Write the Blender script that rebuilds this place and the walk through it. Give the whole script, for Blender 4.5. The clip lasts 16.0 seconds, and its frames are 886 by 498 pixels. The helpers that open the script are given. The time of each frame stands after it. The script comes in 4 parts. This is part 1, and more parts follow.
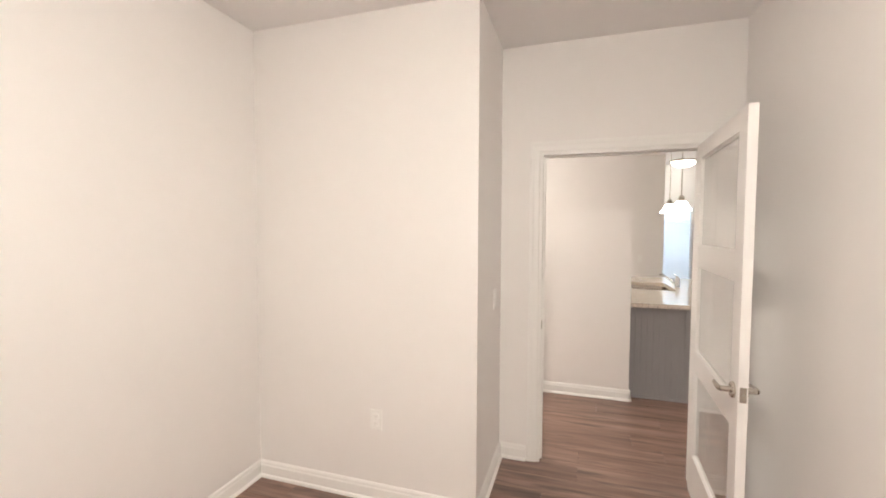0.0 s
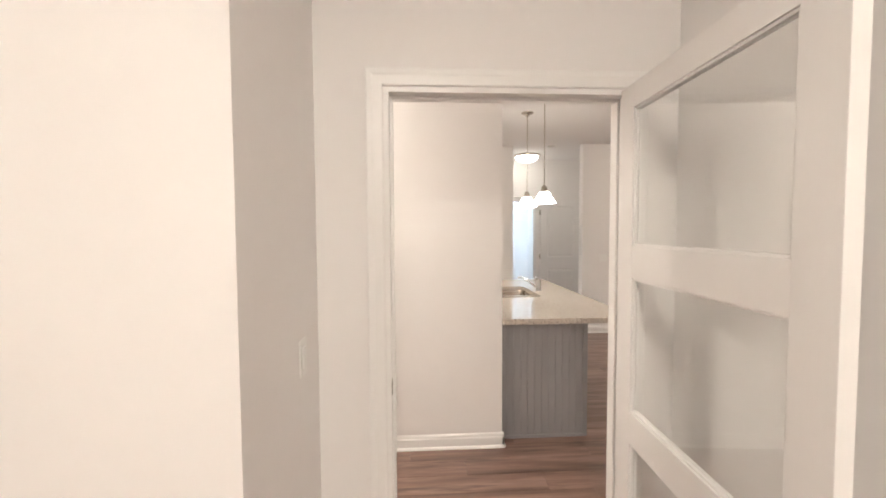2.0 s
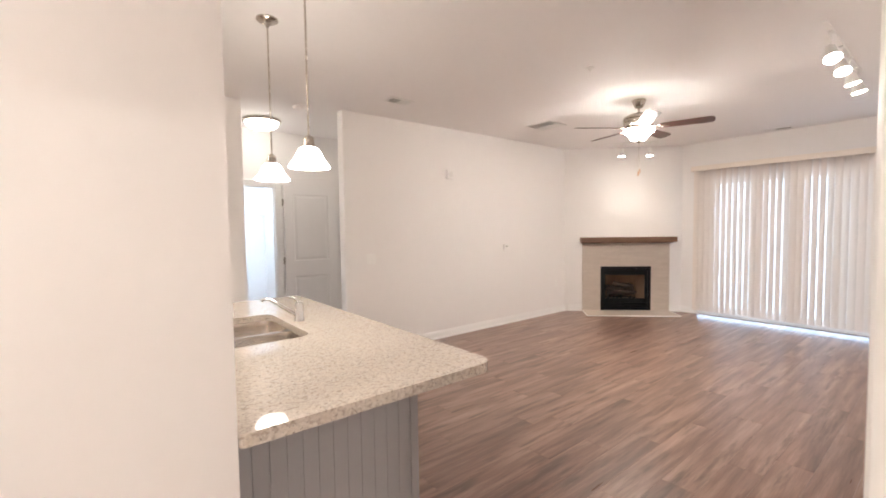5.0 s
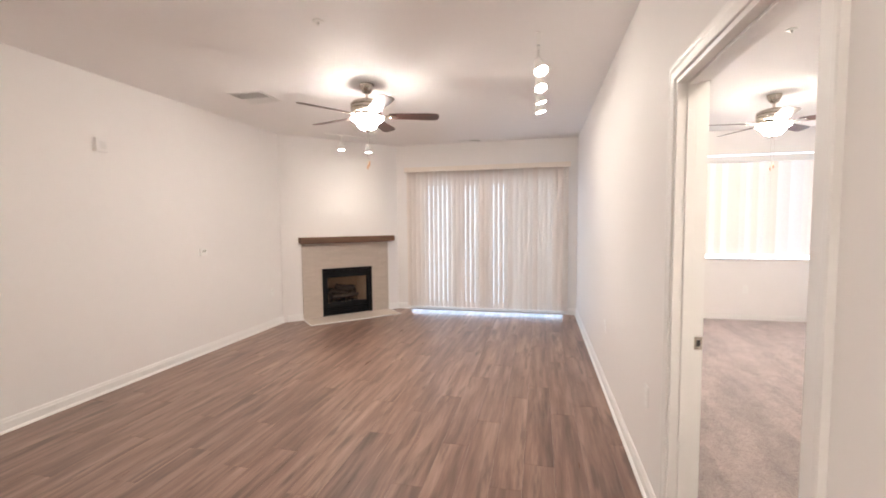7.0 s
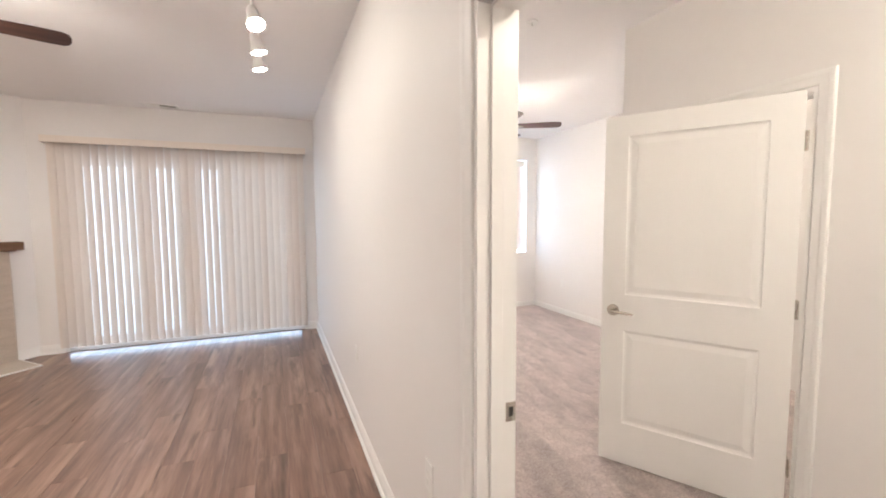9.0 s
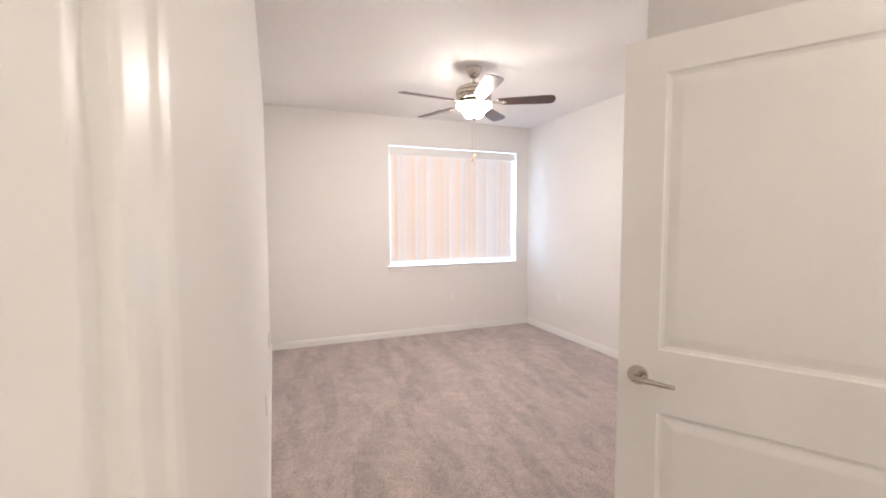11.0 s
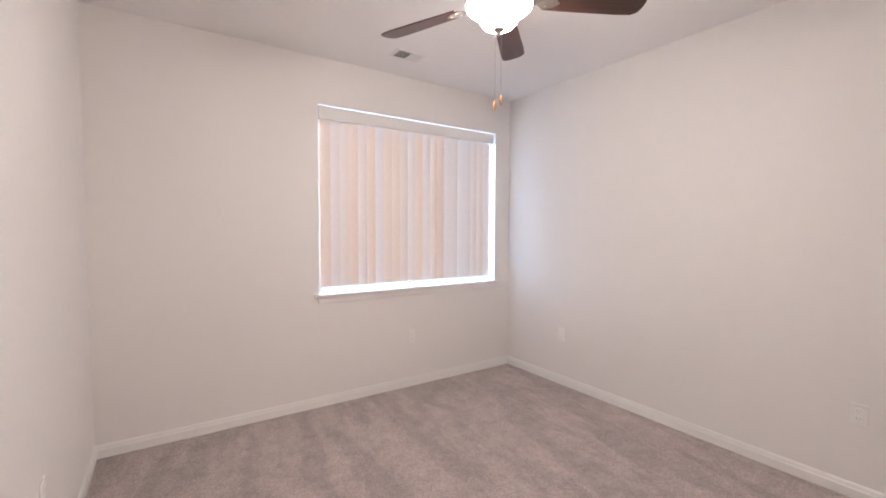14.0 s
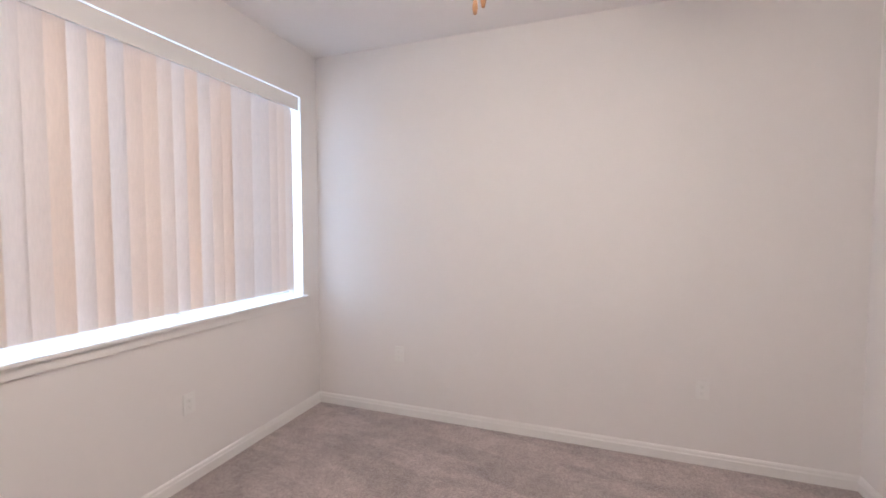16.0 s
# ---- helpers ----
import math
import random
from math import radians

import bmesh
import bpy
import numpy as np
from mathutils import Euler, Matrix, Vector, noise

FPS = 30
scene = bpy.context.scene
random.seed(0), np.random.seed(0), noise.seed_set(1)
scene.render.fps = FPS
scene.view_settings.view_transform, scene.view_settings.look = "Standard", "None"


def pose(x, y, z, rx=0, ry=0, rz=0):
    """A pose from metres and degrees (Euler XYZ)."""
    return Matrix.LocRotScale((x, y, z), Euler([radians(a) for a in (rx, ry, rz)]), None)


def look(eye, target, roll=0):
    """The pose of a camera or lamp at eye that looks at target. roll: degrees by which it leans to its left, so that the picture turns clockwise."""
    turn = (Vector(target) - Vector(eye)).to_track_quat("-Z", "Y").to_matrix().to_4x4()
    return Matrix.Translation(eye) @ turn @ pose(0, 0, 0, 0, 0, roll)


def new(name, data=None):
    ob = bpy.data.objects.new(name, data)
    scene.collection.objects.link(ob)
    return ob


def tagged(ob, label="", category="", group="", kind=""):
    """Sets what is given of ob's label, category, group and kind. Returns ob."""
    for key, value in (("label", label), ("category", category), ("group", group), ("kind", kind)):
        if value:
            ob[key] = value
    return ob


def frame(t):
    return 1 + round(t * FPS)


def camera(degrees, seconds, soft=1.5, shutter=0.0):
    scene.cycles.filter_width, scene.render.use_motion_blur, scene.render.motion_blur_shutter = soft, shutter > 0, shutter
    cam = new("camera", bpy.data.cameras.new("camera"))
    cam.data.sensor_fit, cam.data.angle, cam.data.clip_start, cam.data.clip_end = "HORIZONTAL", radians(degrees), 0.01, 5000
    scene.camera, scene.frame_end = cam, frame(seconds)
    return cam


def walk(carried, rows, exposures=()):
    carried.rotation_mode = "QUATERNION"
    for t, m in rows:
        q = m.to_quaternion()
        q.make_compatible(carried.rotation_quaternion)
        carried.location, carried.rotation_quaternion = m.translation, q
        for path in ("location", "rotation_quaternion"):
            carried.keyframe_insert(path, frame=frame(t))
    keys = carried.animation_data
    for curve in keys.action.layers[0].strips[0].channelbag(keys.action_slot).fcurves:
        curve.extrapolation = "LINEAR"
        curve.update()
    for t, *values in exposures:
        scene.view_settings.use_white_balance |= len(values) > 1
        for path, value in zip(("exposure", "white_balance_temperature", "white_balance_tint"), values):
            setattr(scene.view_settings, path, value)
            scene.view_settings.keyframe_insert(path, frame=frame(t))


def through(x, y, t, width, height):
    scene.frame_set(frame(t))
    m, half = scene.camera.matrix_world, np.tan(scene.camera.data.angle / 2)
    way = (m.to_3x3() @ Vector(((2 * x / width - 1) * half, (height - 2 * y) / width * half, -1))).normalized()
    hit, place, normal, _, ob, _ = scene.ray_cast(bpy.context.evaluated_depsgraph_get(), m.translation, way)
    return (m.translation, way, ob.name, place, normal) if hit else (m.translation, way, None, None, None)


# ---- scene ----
cam = camera(93.1, 16.0, soft=1.8, shutter=0.15)
PATH = [
    (0, (-0.147, 0.374, 1.555), (-0.756, 2.276, 1.46), 0.2),
    (0.5, (-0.199, 0.624, 1.552), (-0.602, 2.581, 1.459), 0.0),
    (1, (-0.248, 0.925, 1.543), (-0.466, 2.911, 1.45), -0.0),
    (1.5, (-0.29, 1.24, 1.538), (-0.312, 3.237, 1.447), -0.2),
    (2, (-0.262, 1.603, 1.529), (-0.141, 3.597, 1.434), -0.3),
    (2.5, (-0.24, 1.933, 1.514), (0.042, 3.91, 1.418), -0.2),
    (3, (-0.235, 2.231, 1.5), (0.23, 4.173, 1.405), -0.3),
    (3.2, (-0.213, 2.351, 1.503), (0.311, 4.278, 1.402), -0.4),
    (5.3, (0.14, 3.4, 1.441), (1.534, 4.831, 1.337), -0.8),
    (5.5, (0.191, 3.486, 1.444), (1.68, 4.816, 1.336), -0.8),
    (6, (0.31, 3.632, 1.441), (2.013, 4.675, 1.331), -0.8),
    (6.5, (0.484, 3.763, 1.44), (2.345, 4.485, 1.325), -0.6),
    (7, (0.718, 3.867, 1.456), (2.663, 4.314, 1.33), -0.5),
    (7.5, (0.939, 3.955, 1.462), (2.932, 4.07, 1.331), -0.4),
    (8, (1.2, 3.947, 1.466), (3.187, 3.765, 1.329), -0.4),
    (8.5, (1.457, 3.893, 1.473), (3.397, 3.428, 1.328), -0.4),
    (9, (1.695, 3.806, 1.482), (3.546, 3.063, 1.329), -0.3),
    (9.2, (1.789, 3.72, 1.464), (3.621, 2.931, 1.321), -0.2),
    (11.3, (2.681, 3.024, 1.458), (4.541, 2.301, 1.331), -0.2),
    (11.5, (2.793, 2.966, 1.465), (4.674, 2.3, 1.336), -0.1),
    (12, (3.068, 2.916, 1.435), (4.976, 2.326, 1.328), -0.2),
    (12.5, (3.345, 2.846, 1.464), (5.255, 2.267, 1.341), 0.0),
    (13, (3.659, 2.895, 1.441), (5.552, 2.259, 1.334), -0.0),
    (13.5, (3.979, 2.85, 1.454), (5.772, 1.972, 1.339), 0.1),
    (14, (4.308, 2.803, 1.42), (5.968, 1.692, 1.326), 0.2),
    (14.5, (4.623, 2.785, 1.421), (6.085, 1.424, 1.32), 0.1),
    (15, (4.898, 2.715, 1.423), (6.136, 1.148, 1.322), 0.1),
    (15.5, (5.199, 2.667, 1.423), (6.187, 0.932, 1.321), -0.1),
    (16, (5.496, 2.602, 1.409), (6.177, 0.724, 1.311), 0.0),
]
walk(cam, [(t, look(eye, target, roll)) for t, eye, target, roll in PATH], exposures=[(0.0, 0.78, 5960, 6), (1.5, 0.79, 6000, 6), (3.0, 0.90, 6060, 8), (5.5, 1.06, 6000, 9.5), (6.0, 1.07, 6000, 9.5), (7.0, 0.98, 6000, 10), (9.0, 0.91, 5930, 8), (11.5, 0.46, 5940, 12), (12.5, 0.29, 5960, 14.5), (14.0, 0.18, 5930, 14.5), (16.0, 0.10, 5860, 14)])

# ---- world, sun, daylight at the openings ----
world = bpy.data.worlds.new("sky")
scene.world = world
world.use_nodes = True
sky = world.node_tree.nodes.new("ShaderNodeTexSky")
sky.sky_type, sky.sun_disc, sky.sun_elevation, sky.sun_rotation = "NISHITA", False, radians(48), radians(250)
world.node_tree.links.new(sky.outputs["Color"], world.node_tree.nodes["Background"].inputs["Color"])
world.node_tree.nodes["Background"].inputs["Strength"].default_value = 0.12


def lamp(name, kind, m, energy, colour, **props):
    data = bpy.data.lights.new(name, kind)
    data.energy, data.color = energy, colour
    for key, value in props.items():
        if key == "size":
            data.shape, data.size, data.size_y = "RECTANGLE", value[0], value[1]
        elif key == "radius":
            data.shadow_soft_size = value
        elif key == "angle":
            data.angle = radians(value)
        elif key == "spot":
            data.spot_size, data.spot_blend = radians(value), 0.6
    ob = new(name, data)
    ob.matrix_world = m
    return ob


DAY = (0.58, 0.77, 1.0)
WARM = (1.0, 0.87, 0.73)
lamp("sun", "SUN", look((-30, 10, 33), (0, 0, 0)), 3.0, (1.0, 0.95, 0.88), angle=0.5)
lamp("daylight_slider", "AREA", look((7.488, 4.735, 1.15), (6.0, 4.735, 1.15)), 11.5, (0.76, 0.85, 1.0), size=(2.45, 2.08))
lamp("daylight_under_blind", "AREA", look((7.487, 4.735, 0.052), (6.0, 4.735, 0.052)), 1.6, DAY, size=(2.45, 0.075))
lamp("daylight_window", "AREA", look((7.660, 0.879, 1.643), (6.0, 0.879, 1.643)), 34.0, (0.58, 0.78, 1.0), size=(1.79, 1.478))

BOWL, PENDANT, FLUSH, STUDY, HALL, HEAD = 107.0, 12.0, 42.0, 91.0, 9.0, 36.0  # strength of the glowing glass

# ---- materials ----
def shader(name):
    mat = bpy.data.materials.new(name)
    mat.use_nodes = True
    tree = mat.node_tree
    return mat, tree, tree.nodes["Principled BSDF"]


def put(tree, kind, **values):
    node = tree.nodes.new(kind)
    for key, value in values.items():
        if key in node.inputs:
            node.inputs[key].default_value = value
    return node


def coords(tree, stretch=(1, 1, 1), scatter=False):
    tex = tree.nodes.new("ShaderNodeTexCoord")
    mapping = tree.nodes.new("ShaderNodeMapping")
    mapping.inputs["Scale"].default_value = stretch
    tree.links.new(tex.outputs["Object"], mapping.inputs["Vector"])
    if scatter:
        info = tree.nodes.new("ShaderNodeObjectInfo")
        times = put(tree, "ShaderNodeVectorMath")
        times.operation = "MULTIPLY"
        times.inputs[1].default_value = (37.0, 53.0, 11.0)
        tree.links.new(info.outputs["Random"], times.inputs[0])
        tree.links.new(times.outputs[0], mapping.inputs["Location"])
    return mapping.outputs["Vector"]


def noise_tex(tree, vec, scale, detail=3.0, rough=0.55):
    node = put(tree, "ShaderNodeTexNoise", Scale=scale, Detail=detail, Roughness=rough)
    tree.links.new(vec, node.inputs["Vector"])
    return node.outputs["Fac"]


def ramp(tree, fac, stops):
    node = tree.nodes.new("ShaderNodeValToRGB")
    el = node.color_ramp.elements
    while len(el) < len(stops):
        el.new(0.5)
    for e, (at, col) in zip(el, stops):
        e.position, e.color = at, (*col, 1) if len(col) == 3 else col
    tree.links.new(fac, node.inputs["Fac"])
    return node.outputs["Color"]


def mix(tree, fac, a, b, how="MIX"):
    node = tree.nodes.new("ShaderNodeMix")
    node.data_type, node.blend_type = "RGBA", how
    for socket, value in ((node.inputs[0], fac), (node.inputs[6], a), (node.inputs[7], b)):
        if isinstance(value, (int, float)):
            socket.default_value = value
        elif isinstance(value, tuple):
            socket.default_value = (*value, 1)
        else:
            tree.links.new(value, socket)
    return node.outputs[2]


def relief(tree, bsdf, height, strength, distance):
    node = put(tree, "ShaderNodeBump", Strength=strength, Distance=distance)
    tree.links.new(height, node.inputs["Height"])
    tree.links.new(node.outputs["Normal"], bsdf.inputs["Normal"])


def surface(name, base, rough=0.5, metal=0.0, broad=1.2, fine=40.0, var=0.05, bump=0.0, grain=260.0, depth=0.0006, stretch=(1, 1, 1), scatter=False, rough_var=0.06):
    """A plain surface with colour variation at two scales and a fine relief."""
    mat, tree, bsdf = shader(name)
    vec = coords(tree, stretch, scatter)
    a, b = noise_tex(tree, vec, broad), noise_tex(tree, vec, fine)
    dark, light = tuple(c * (1 - var) for c in base), tuple(min(1, c * (1 + var)) for c in base)
    col = mix(tree, 0.4, ramp(tree, a, [(0.3, dark), (0.7, light)]), ramp(tree, b, [(0.3, dark), (0.7, light)]))
    tree.links.new(col, bsdf.inputs["Base Color"])
    shine = put(tree, "ShaderNodeMapRange")
    shine.inputs["To Min"].default_value, shine.inputs["To Max"].default_value = max(0.02, rough - rough_var), min(1, rough + rough_var)
    tree.links.new(b, shine.inputs["Value"])
    tree.links.new(shine.outputs[0], bsdf.inputs["Roughness"])
    bsdf.inputs["Metallic"].default_value = metal
    if bump:
        relief(tree, bsdf, noise_tex(tree, vec, grain, 4), bump, depth)
    return mat


def wood(name, dark, mid, light, rough, stretch, scatter=True, bump=0.15):
    mat, tree, bsdf = shader(name)
    vec = coords(tree, stretch, scatter)
    streak = noise_tex(tree, vec, 1.0, 6, 0.65)
    fine = noise_tex(tree, vec, 5.0, 5, 0.65)
    cloud = noise_tex(tree, coords(tree, (1.1, 3.0, 1.1), scatter), 1.3, 2)
    col = ramp(tree, streak, [(0.38, dark), (0.50, mid), (0.63, light)])
    col = mix(tree, 0.30, col, ramp(tree, fine, [(0.35, dark), (0.65, light)]))
    col = mix(tree, 0.36, col, ramp(tree, cloud, [(0.35, tuple(c * 0.8 for c in mid)), (0.7, tuple(c * 1.25 for c in mid))]))
    if scatter:
        info = tree.nodes.new("ShaderNodeObjectInfo")
        col = mix(tree, 1.0, col, ramp(tree, info.outputs["Random"], [(0.0, (0.87, 0.87, 0.87)), (1.0, (1.0, 1.0, 1.0))]), "MULTIPLY")
    tree.links.new(col, bsdf.inputs["Base Color"])
    shine = put(tree, "ShaderNodeMapRange")
    shine.inputs["To Min"].default_value, shine.inputs["To Max"].default_value = rough - 0.07, rough + 0.10
    tree.links.new(fine, shine.inputs["Value"])
    tree.links.new(shine.outputs[0], bsdf.inputs["Roughness"])
    relief(tree, bsdf, fine, bump, 0.0008)
    return mat


def vinyl_plank():
    """Printed wood: long soft bands, darker smudges along them and a fine grain."""
    mat, tree, bsdf = shader("vinyl_plank")
    band = noise_tex(tree, coords(tree, (0.9, 10.0, 1), True), 1.0, 3, 0.5)
    narrow = noise_tex(tree, coords(tree, (1.9, 24.0, 1), True), 1.0, 4, 0.6)
    smudge = noise_tex(tree, coords(tree, (1.8, 13.0, 1), True), 1.0, 3, 0.55)
    fine = noise_tex(tree, coords(tree, (7.0, 150.0, 1), True), 1.0, 3, 0.6)
    col = ramp(tree, band, [(0.33, (0.145, 0.087, 0.068)), (0.50, (0.285, 0.175, 0.135)), (0.66, (0.45, 0.302, 0.234))])
    col = mix(tree, 0.34, col, ramp(tree, narrow, [(0.34, (0.125, 0.075, 0.059)), (0.52, (0.295, 0.184, 0.142)), (0.68, (0.50, 0.342, 0.268))]))
    col = mix(tree, ramp(tree, smudge, [(0.54, (0, 0, 0)), (0.68, (0.66, 0.66, 0.66))]), col, (0.085, 0.052, 0.043))
    col = mix(tree, 1.0, col, ramp(tree, fine, [(0.32, (0.82, 0.82, 0.82)), (0.62, (1, 1, 1))]), "MULTIPLY")
    info = tree.nodes.new("ShaderNodeObjectInfo")
    col = mix(tree, 1.0, col, ramp(tree, info.outputs["Random"], [(0.0, (0.88, 0.87, 0.87)), (1.0, (1.0, 1.0, 1.0))]), "MULTIPLY")
    tree.links.new(col, bsdf.inputs["Base Color"])
    shine = put(tree, "ShaderNodeMapRange")
    shine.inputs["To Min"].default_value, shine.inputs["To Max"].default_value = 0.24, 0.36
    tree.links.new(narrow, shine.inputs["Value"])
    tree.links.new(shine.outputs[0], bsdf.inputs["Roughness"])
    relief(tree, bsdf, fine, 0.02, 0.0005)
    return mat


def granite():
    """Cream stone with tan clouds, brown-grey crystals and few black flecks."""
    mat, tree, bsdf = shader("granite")
    vec = coords(tree, (1.0, 1.25, 1.0))
    warp = noise_tex(tree, vec, 22, 3, 0.6)
    grain = noise_tex(tree, vec, 95, 5, 0.7)
    blot = noise_tex(tree, vec, 52, 4, 0.62)
    crystal = noise_tex(tree, coords(tree, (1.5, 1.0, 1.2)), 74, 3, 0.55)
    fleck = noise_tex(tree, coords(tree, (1, 1.4, 1)), 120, 2, 0.5)
    col = ramp(tree, grain, [(0.32, (0.47, 0.405, 0.345)), (0.47, (0.61, 0.545, 0.475)), (0.62, (0.72, 0.66, 0.59))])
    col = mix(tree, ramp(tree, warp, [(0.45, (0, 0, 0)), (0.65, (0.5, 0.5, 0.5))]), col, (0.66, 0.57, 0.47))
    col = mix(tree, ramp(tree, blot, [(0.54, (0, 0, 0)), (0.63, (0.66, 0.66, 0.66))]), col, (0.37, 0.30, 0.245))
    col = mix(tree, ramp(tree, crystal, [(0.635, (0, 0, 0)), (0.70, (0.80, 0.80, 0.80))]), col, (0.16, 0.13, 0.115))
    col = mix(tree, ramp(tree, fleck, [(0.68, (0, 0, 0)), (0.72, (1, 1, 1))]), col, (0.06, 0.05, 0.045))
    tree.links.new(col, bsdf.inputs["Base Color"])
    bsdf.inputs["Roughness"].default_value = 0.04
    return mat


def carpet_pile():
    mat, tree, bsdf = shader("carpet_pile")
    vec = coords(tree)
    tuft = noise_tex(tree, vec, 120, 5, 0.75)
    mid = noise_tex(tree, vec, 9, 5, 0.7)
    swath = coords(tree, (1.5, 0.40, 1))
    swath.node.vector_type = "TEXTURE"
    swath.node.inputs["Rotation"].default_value = (0, 0, radians(-6))
    track = noise_tex(tree, swath, 1.7, 3, 0.6)
    col = ramp(tree, tuft, [(0.30, (0.29, 0.226, 0.212)), (0.52, (0.585, 0.484, 0.456)), (0.72, (0.84, 0.73, 0.695))])
    col = mix(tree, 1.0, col, ramp(tree, mid, [(0.36, (0.80, 0.795, 0.79)), (0.62, (1, 1, 1))]), "MULTIPLY")
    col = mix(tree, 1.0, col, ramp(tree, track, [(0.45, (0.82, 0.832, 0.83)), (0.53, (1, 1, 1))]), "MULTIPLY")
    patch = noise_tex(tree, coords(tree, (1.0, 1.6, 1)), 2.6, 4, 0.65)
    col = mix(tree, 1.0, col, ramp(tree, patch, [(0.40, (0.90, 0.90, 0.905)), (0.58, (1, 1, 1))]), "MULTIPLY")
    tree.links.new(col, bsdf.inputs["Base Color"])
    bsdf.inputs["Roughness"].default_value = 0.95
    bsdf.inputs["Sheen Weight"].default_value = 0.25
    relief(tree, bsdf, tuft, 0.9, 0.006)
    return mat


def travertine():
    mat, tree, bsdf = shader("travertine")
    band = noise_tex(tree, coords(tree, (2.2, 2.2, 14), True), 1.6, 5, 0.6)
    pore = noise_tex(tree, coords(tree, (1, 1, 2.5), True), 60, 4, 0.6)
    col = ramp(tree, band, [(0.3, (0.53, 0.455, 0.385)), (0.55, (0.60, 0.52, 0.445)), (0.75, (0.645, 0.565, 0.49))])
    col = mix(tree, 0.25, col, ramp(tree, pore, [(0.35, (0.44, 0.37, 0.31)), (0.6, (0.67, 0.59, 0.52))]))
    tree.links.new(col, bsdf.inputs["Base Color"])
    bsdf.inputs["Roughness"].default_value = 0.38
    relief(tree, bsdf, pore, 0.15, 0.0008)
    return mat


def vane_vinyl(name, a, b, through):
    """Thin vinyl that lets some light through."""
    mat, tree, bsdf = shader(name)
    info = tree.nodes.new("ShaderNodeObjectInfo")
    tint = ramp(tree, info.outputs["Random"], [(0.0, a), (1.0, b)])
    weave = noise_tex(tree, coords(tree, (60, 60, 6)), 4.0, 3)
    tint = mix(tree, 1.0, tint, ramp(tree, weave, [(0.3, (0.93, 0.93, 0.93)), (0.7, (1, 1, 1))]), "MULTIPLY")
    tree.links.new(tint, bsdf.inputs["Base Color"])
    bsdf.inputs["Roughness"].default_value = 0.45
    glow = tree.nodes.new("ShaderNodeBsdfTranslucent")
    tree.links.new(tint, glow.inputs["Color"])
    both = tree.nodes.new("ShaderNodeMixShader")
    both.inputs[0].default_value = through
    tree.links.new(bsdf.outputs[0], both.inputs[1])
    tree.links.new(glow.outputs[0], both.inputs[2])
    tree.links.new(both.outputs[0], tree.nodes["Material Output"].inputs["Surface"])
    return mat


def clear_glass(name, tint=(0.96, 0.98, 0.97), rough=0.0):
    mat, tree, bsdf = shader(name)
    bsdf.inputs["Base Color"].default_value = (*tint, 1)
    bsdf.inputs["Roughness"].default_value = rough
    bsdf.inputs["Transmission Weight"].default_value = 1.0
    bsdf.inputs["IOR"].default_value = 1.45
    return mat


def glowing(name, colour, strength):
    mat, tree, bsdf = shader(name)
    bsdf.inputs["Base Color"].default_value = (0.9, 0.88, 0.84, 1)
    bsdf.inputs["Roughness"].default_value = 0.3
    bsdf.inputs["Emission Color"].default_value = (*colour, 1)
    bsdf.inputs["Emission Strength"].default_value = strength
    return mat


PAINT = surface("wall_paint", (0.87, 0.842, 0.822), 0.62, var=0.012, broad=0.9, fine=14, bump=0.22, grain=170, depth=0.0010)
CEIL = surface("ceiling_paint", (0.925, 0.905, 0.895), 0.75, var=0.012, broad=0.8, fine=18, bump=0.25, grain=130, depth=0.0012)
TRIM = surface("trim_paint", (0.89, 0.872, 0.85), 0.34, var=0.012, bump=0.05, grain=90)
DOOR = surface("door_paint", (0.87, 0.85, 0.83), 0.38, var=0.012, bump=0.10, grain=60, stretch=(6, 6, 0.6))
PLANK = vinyl_plank()
SUBFLOOR = surface("subfloor", (0.05, 0.04, 0.035), 0.8)
CARPET = carpet_pile()
GRANITE = granite()
GREY = surface("grey_cabinet_paint", (0.36, 0.35, 0.355), 0.42, var=0.03, bump=0.08, grain=80, stretch=(5, 5, 0.5))
STEEL = surface("brushed_steel", (0.68, 0.625, 0.575), 0.20, 1.0, var=0.08, stretch=(1, 14, 1), bump=0.05, grain=90)
NICKEL = surface("satin_nickel", (0.52, 0.475, 0.42), 0.26, 1.0, var=0.04)
CHROME = surface("chrome", (0.80, 0.79, 0.78), 0.08, 1.0, var=0.01, rough_var=0.02)
BLADE = wood("fan_blade_wood", (0.030, 0.012, 0.009), (0.065, 0.026, 0.019), (0.11, 0.048, 0.034), 0.36, (2, 22, 2), bump=0.08)
MANTEL = wood("mantel_wood", (0.085, 0.040, 0.022), (0.17, 0.088, 0.050), (0.27, 0.155, 0.092), 0.50, (1.6, 16, 16))
STONE = travertine()
GROUT = surface("grout", (0.52, 0.45, 0.385), 0.9)
BLACK = surface("black_metal", (0.010, 0.010, 0.011), 0.50, 0.0, var=0.15)
BLACK.node_tree.nodes["Principled BSDF"].inputs["Specular IOR Level"].default_value = 0.18
BRICK = surface("fire_brick_panel", (0.42, 0.29, 0.195), 0.85, var=0.16, broad=7, bump=0.4, grain=60, depth=0.002)
BARK = surface("ceramic_log", (0.055, 0.038, 0.029), 0.85, var=0.5, broad=16, fine=50, bump=0.8, grain=40, depth=0.006, scatter=True)
EMBER = surface("ash", (0.42, 0.31, 0.22), 0.9, var=0.3, broad=25, bump=0.6, grain=90, depth=0.003)
PLASTIC = surface("white_plastic", (0.895, 0.88, 0.855), 0.35, var=0.01)
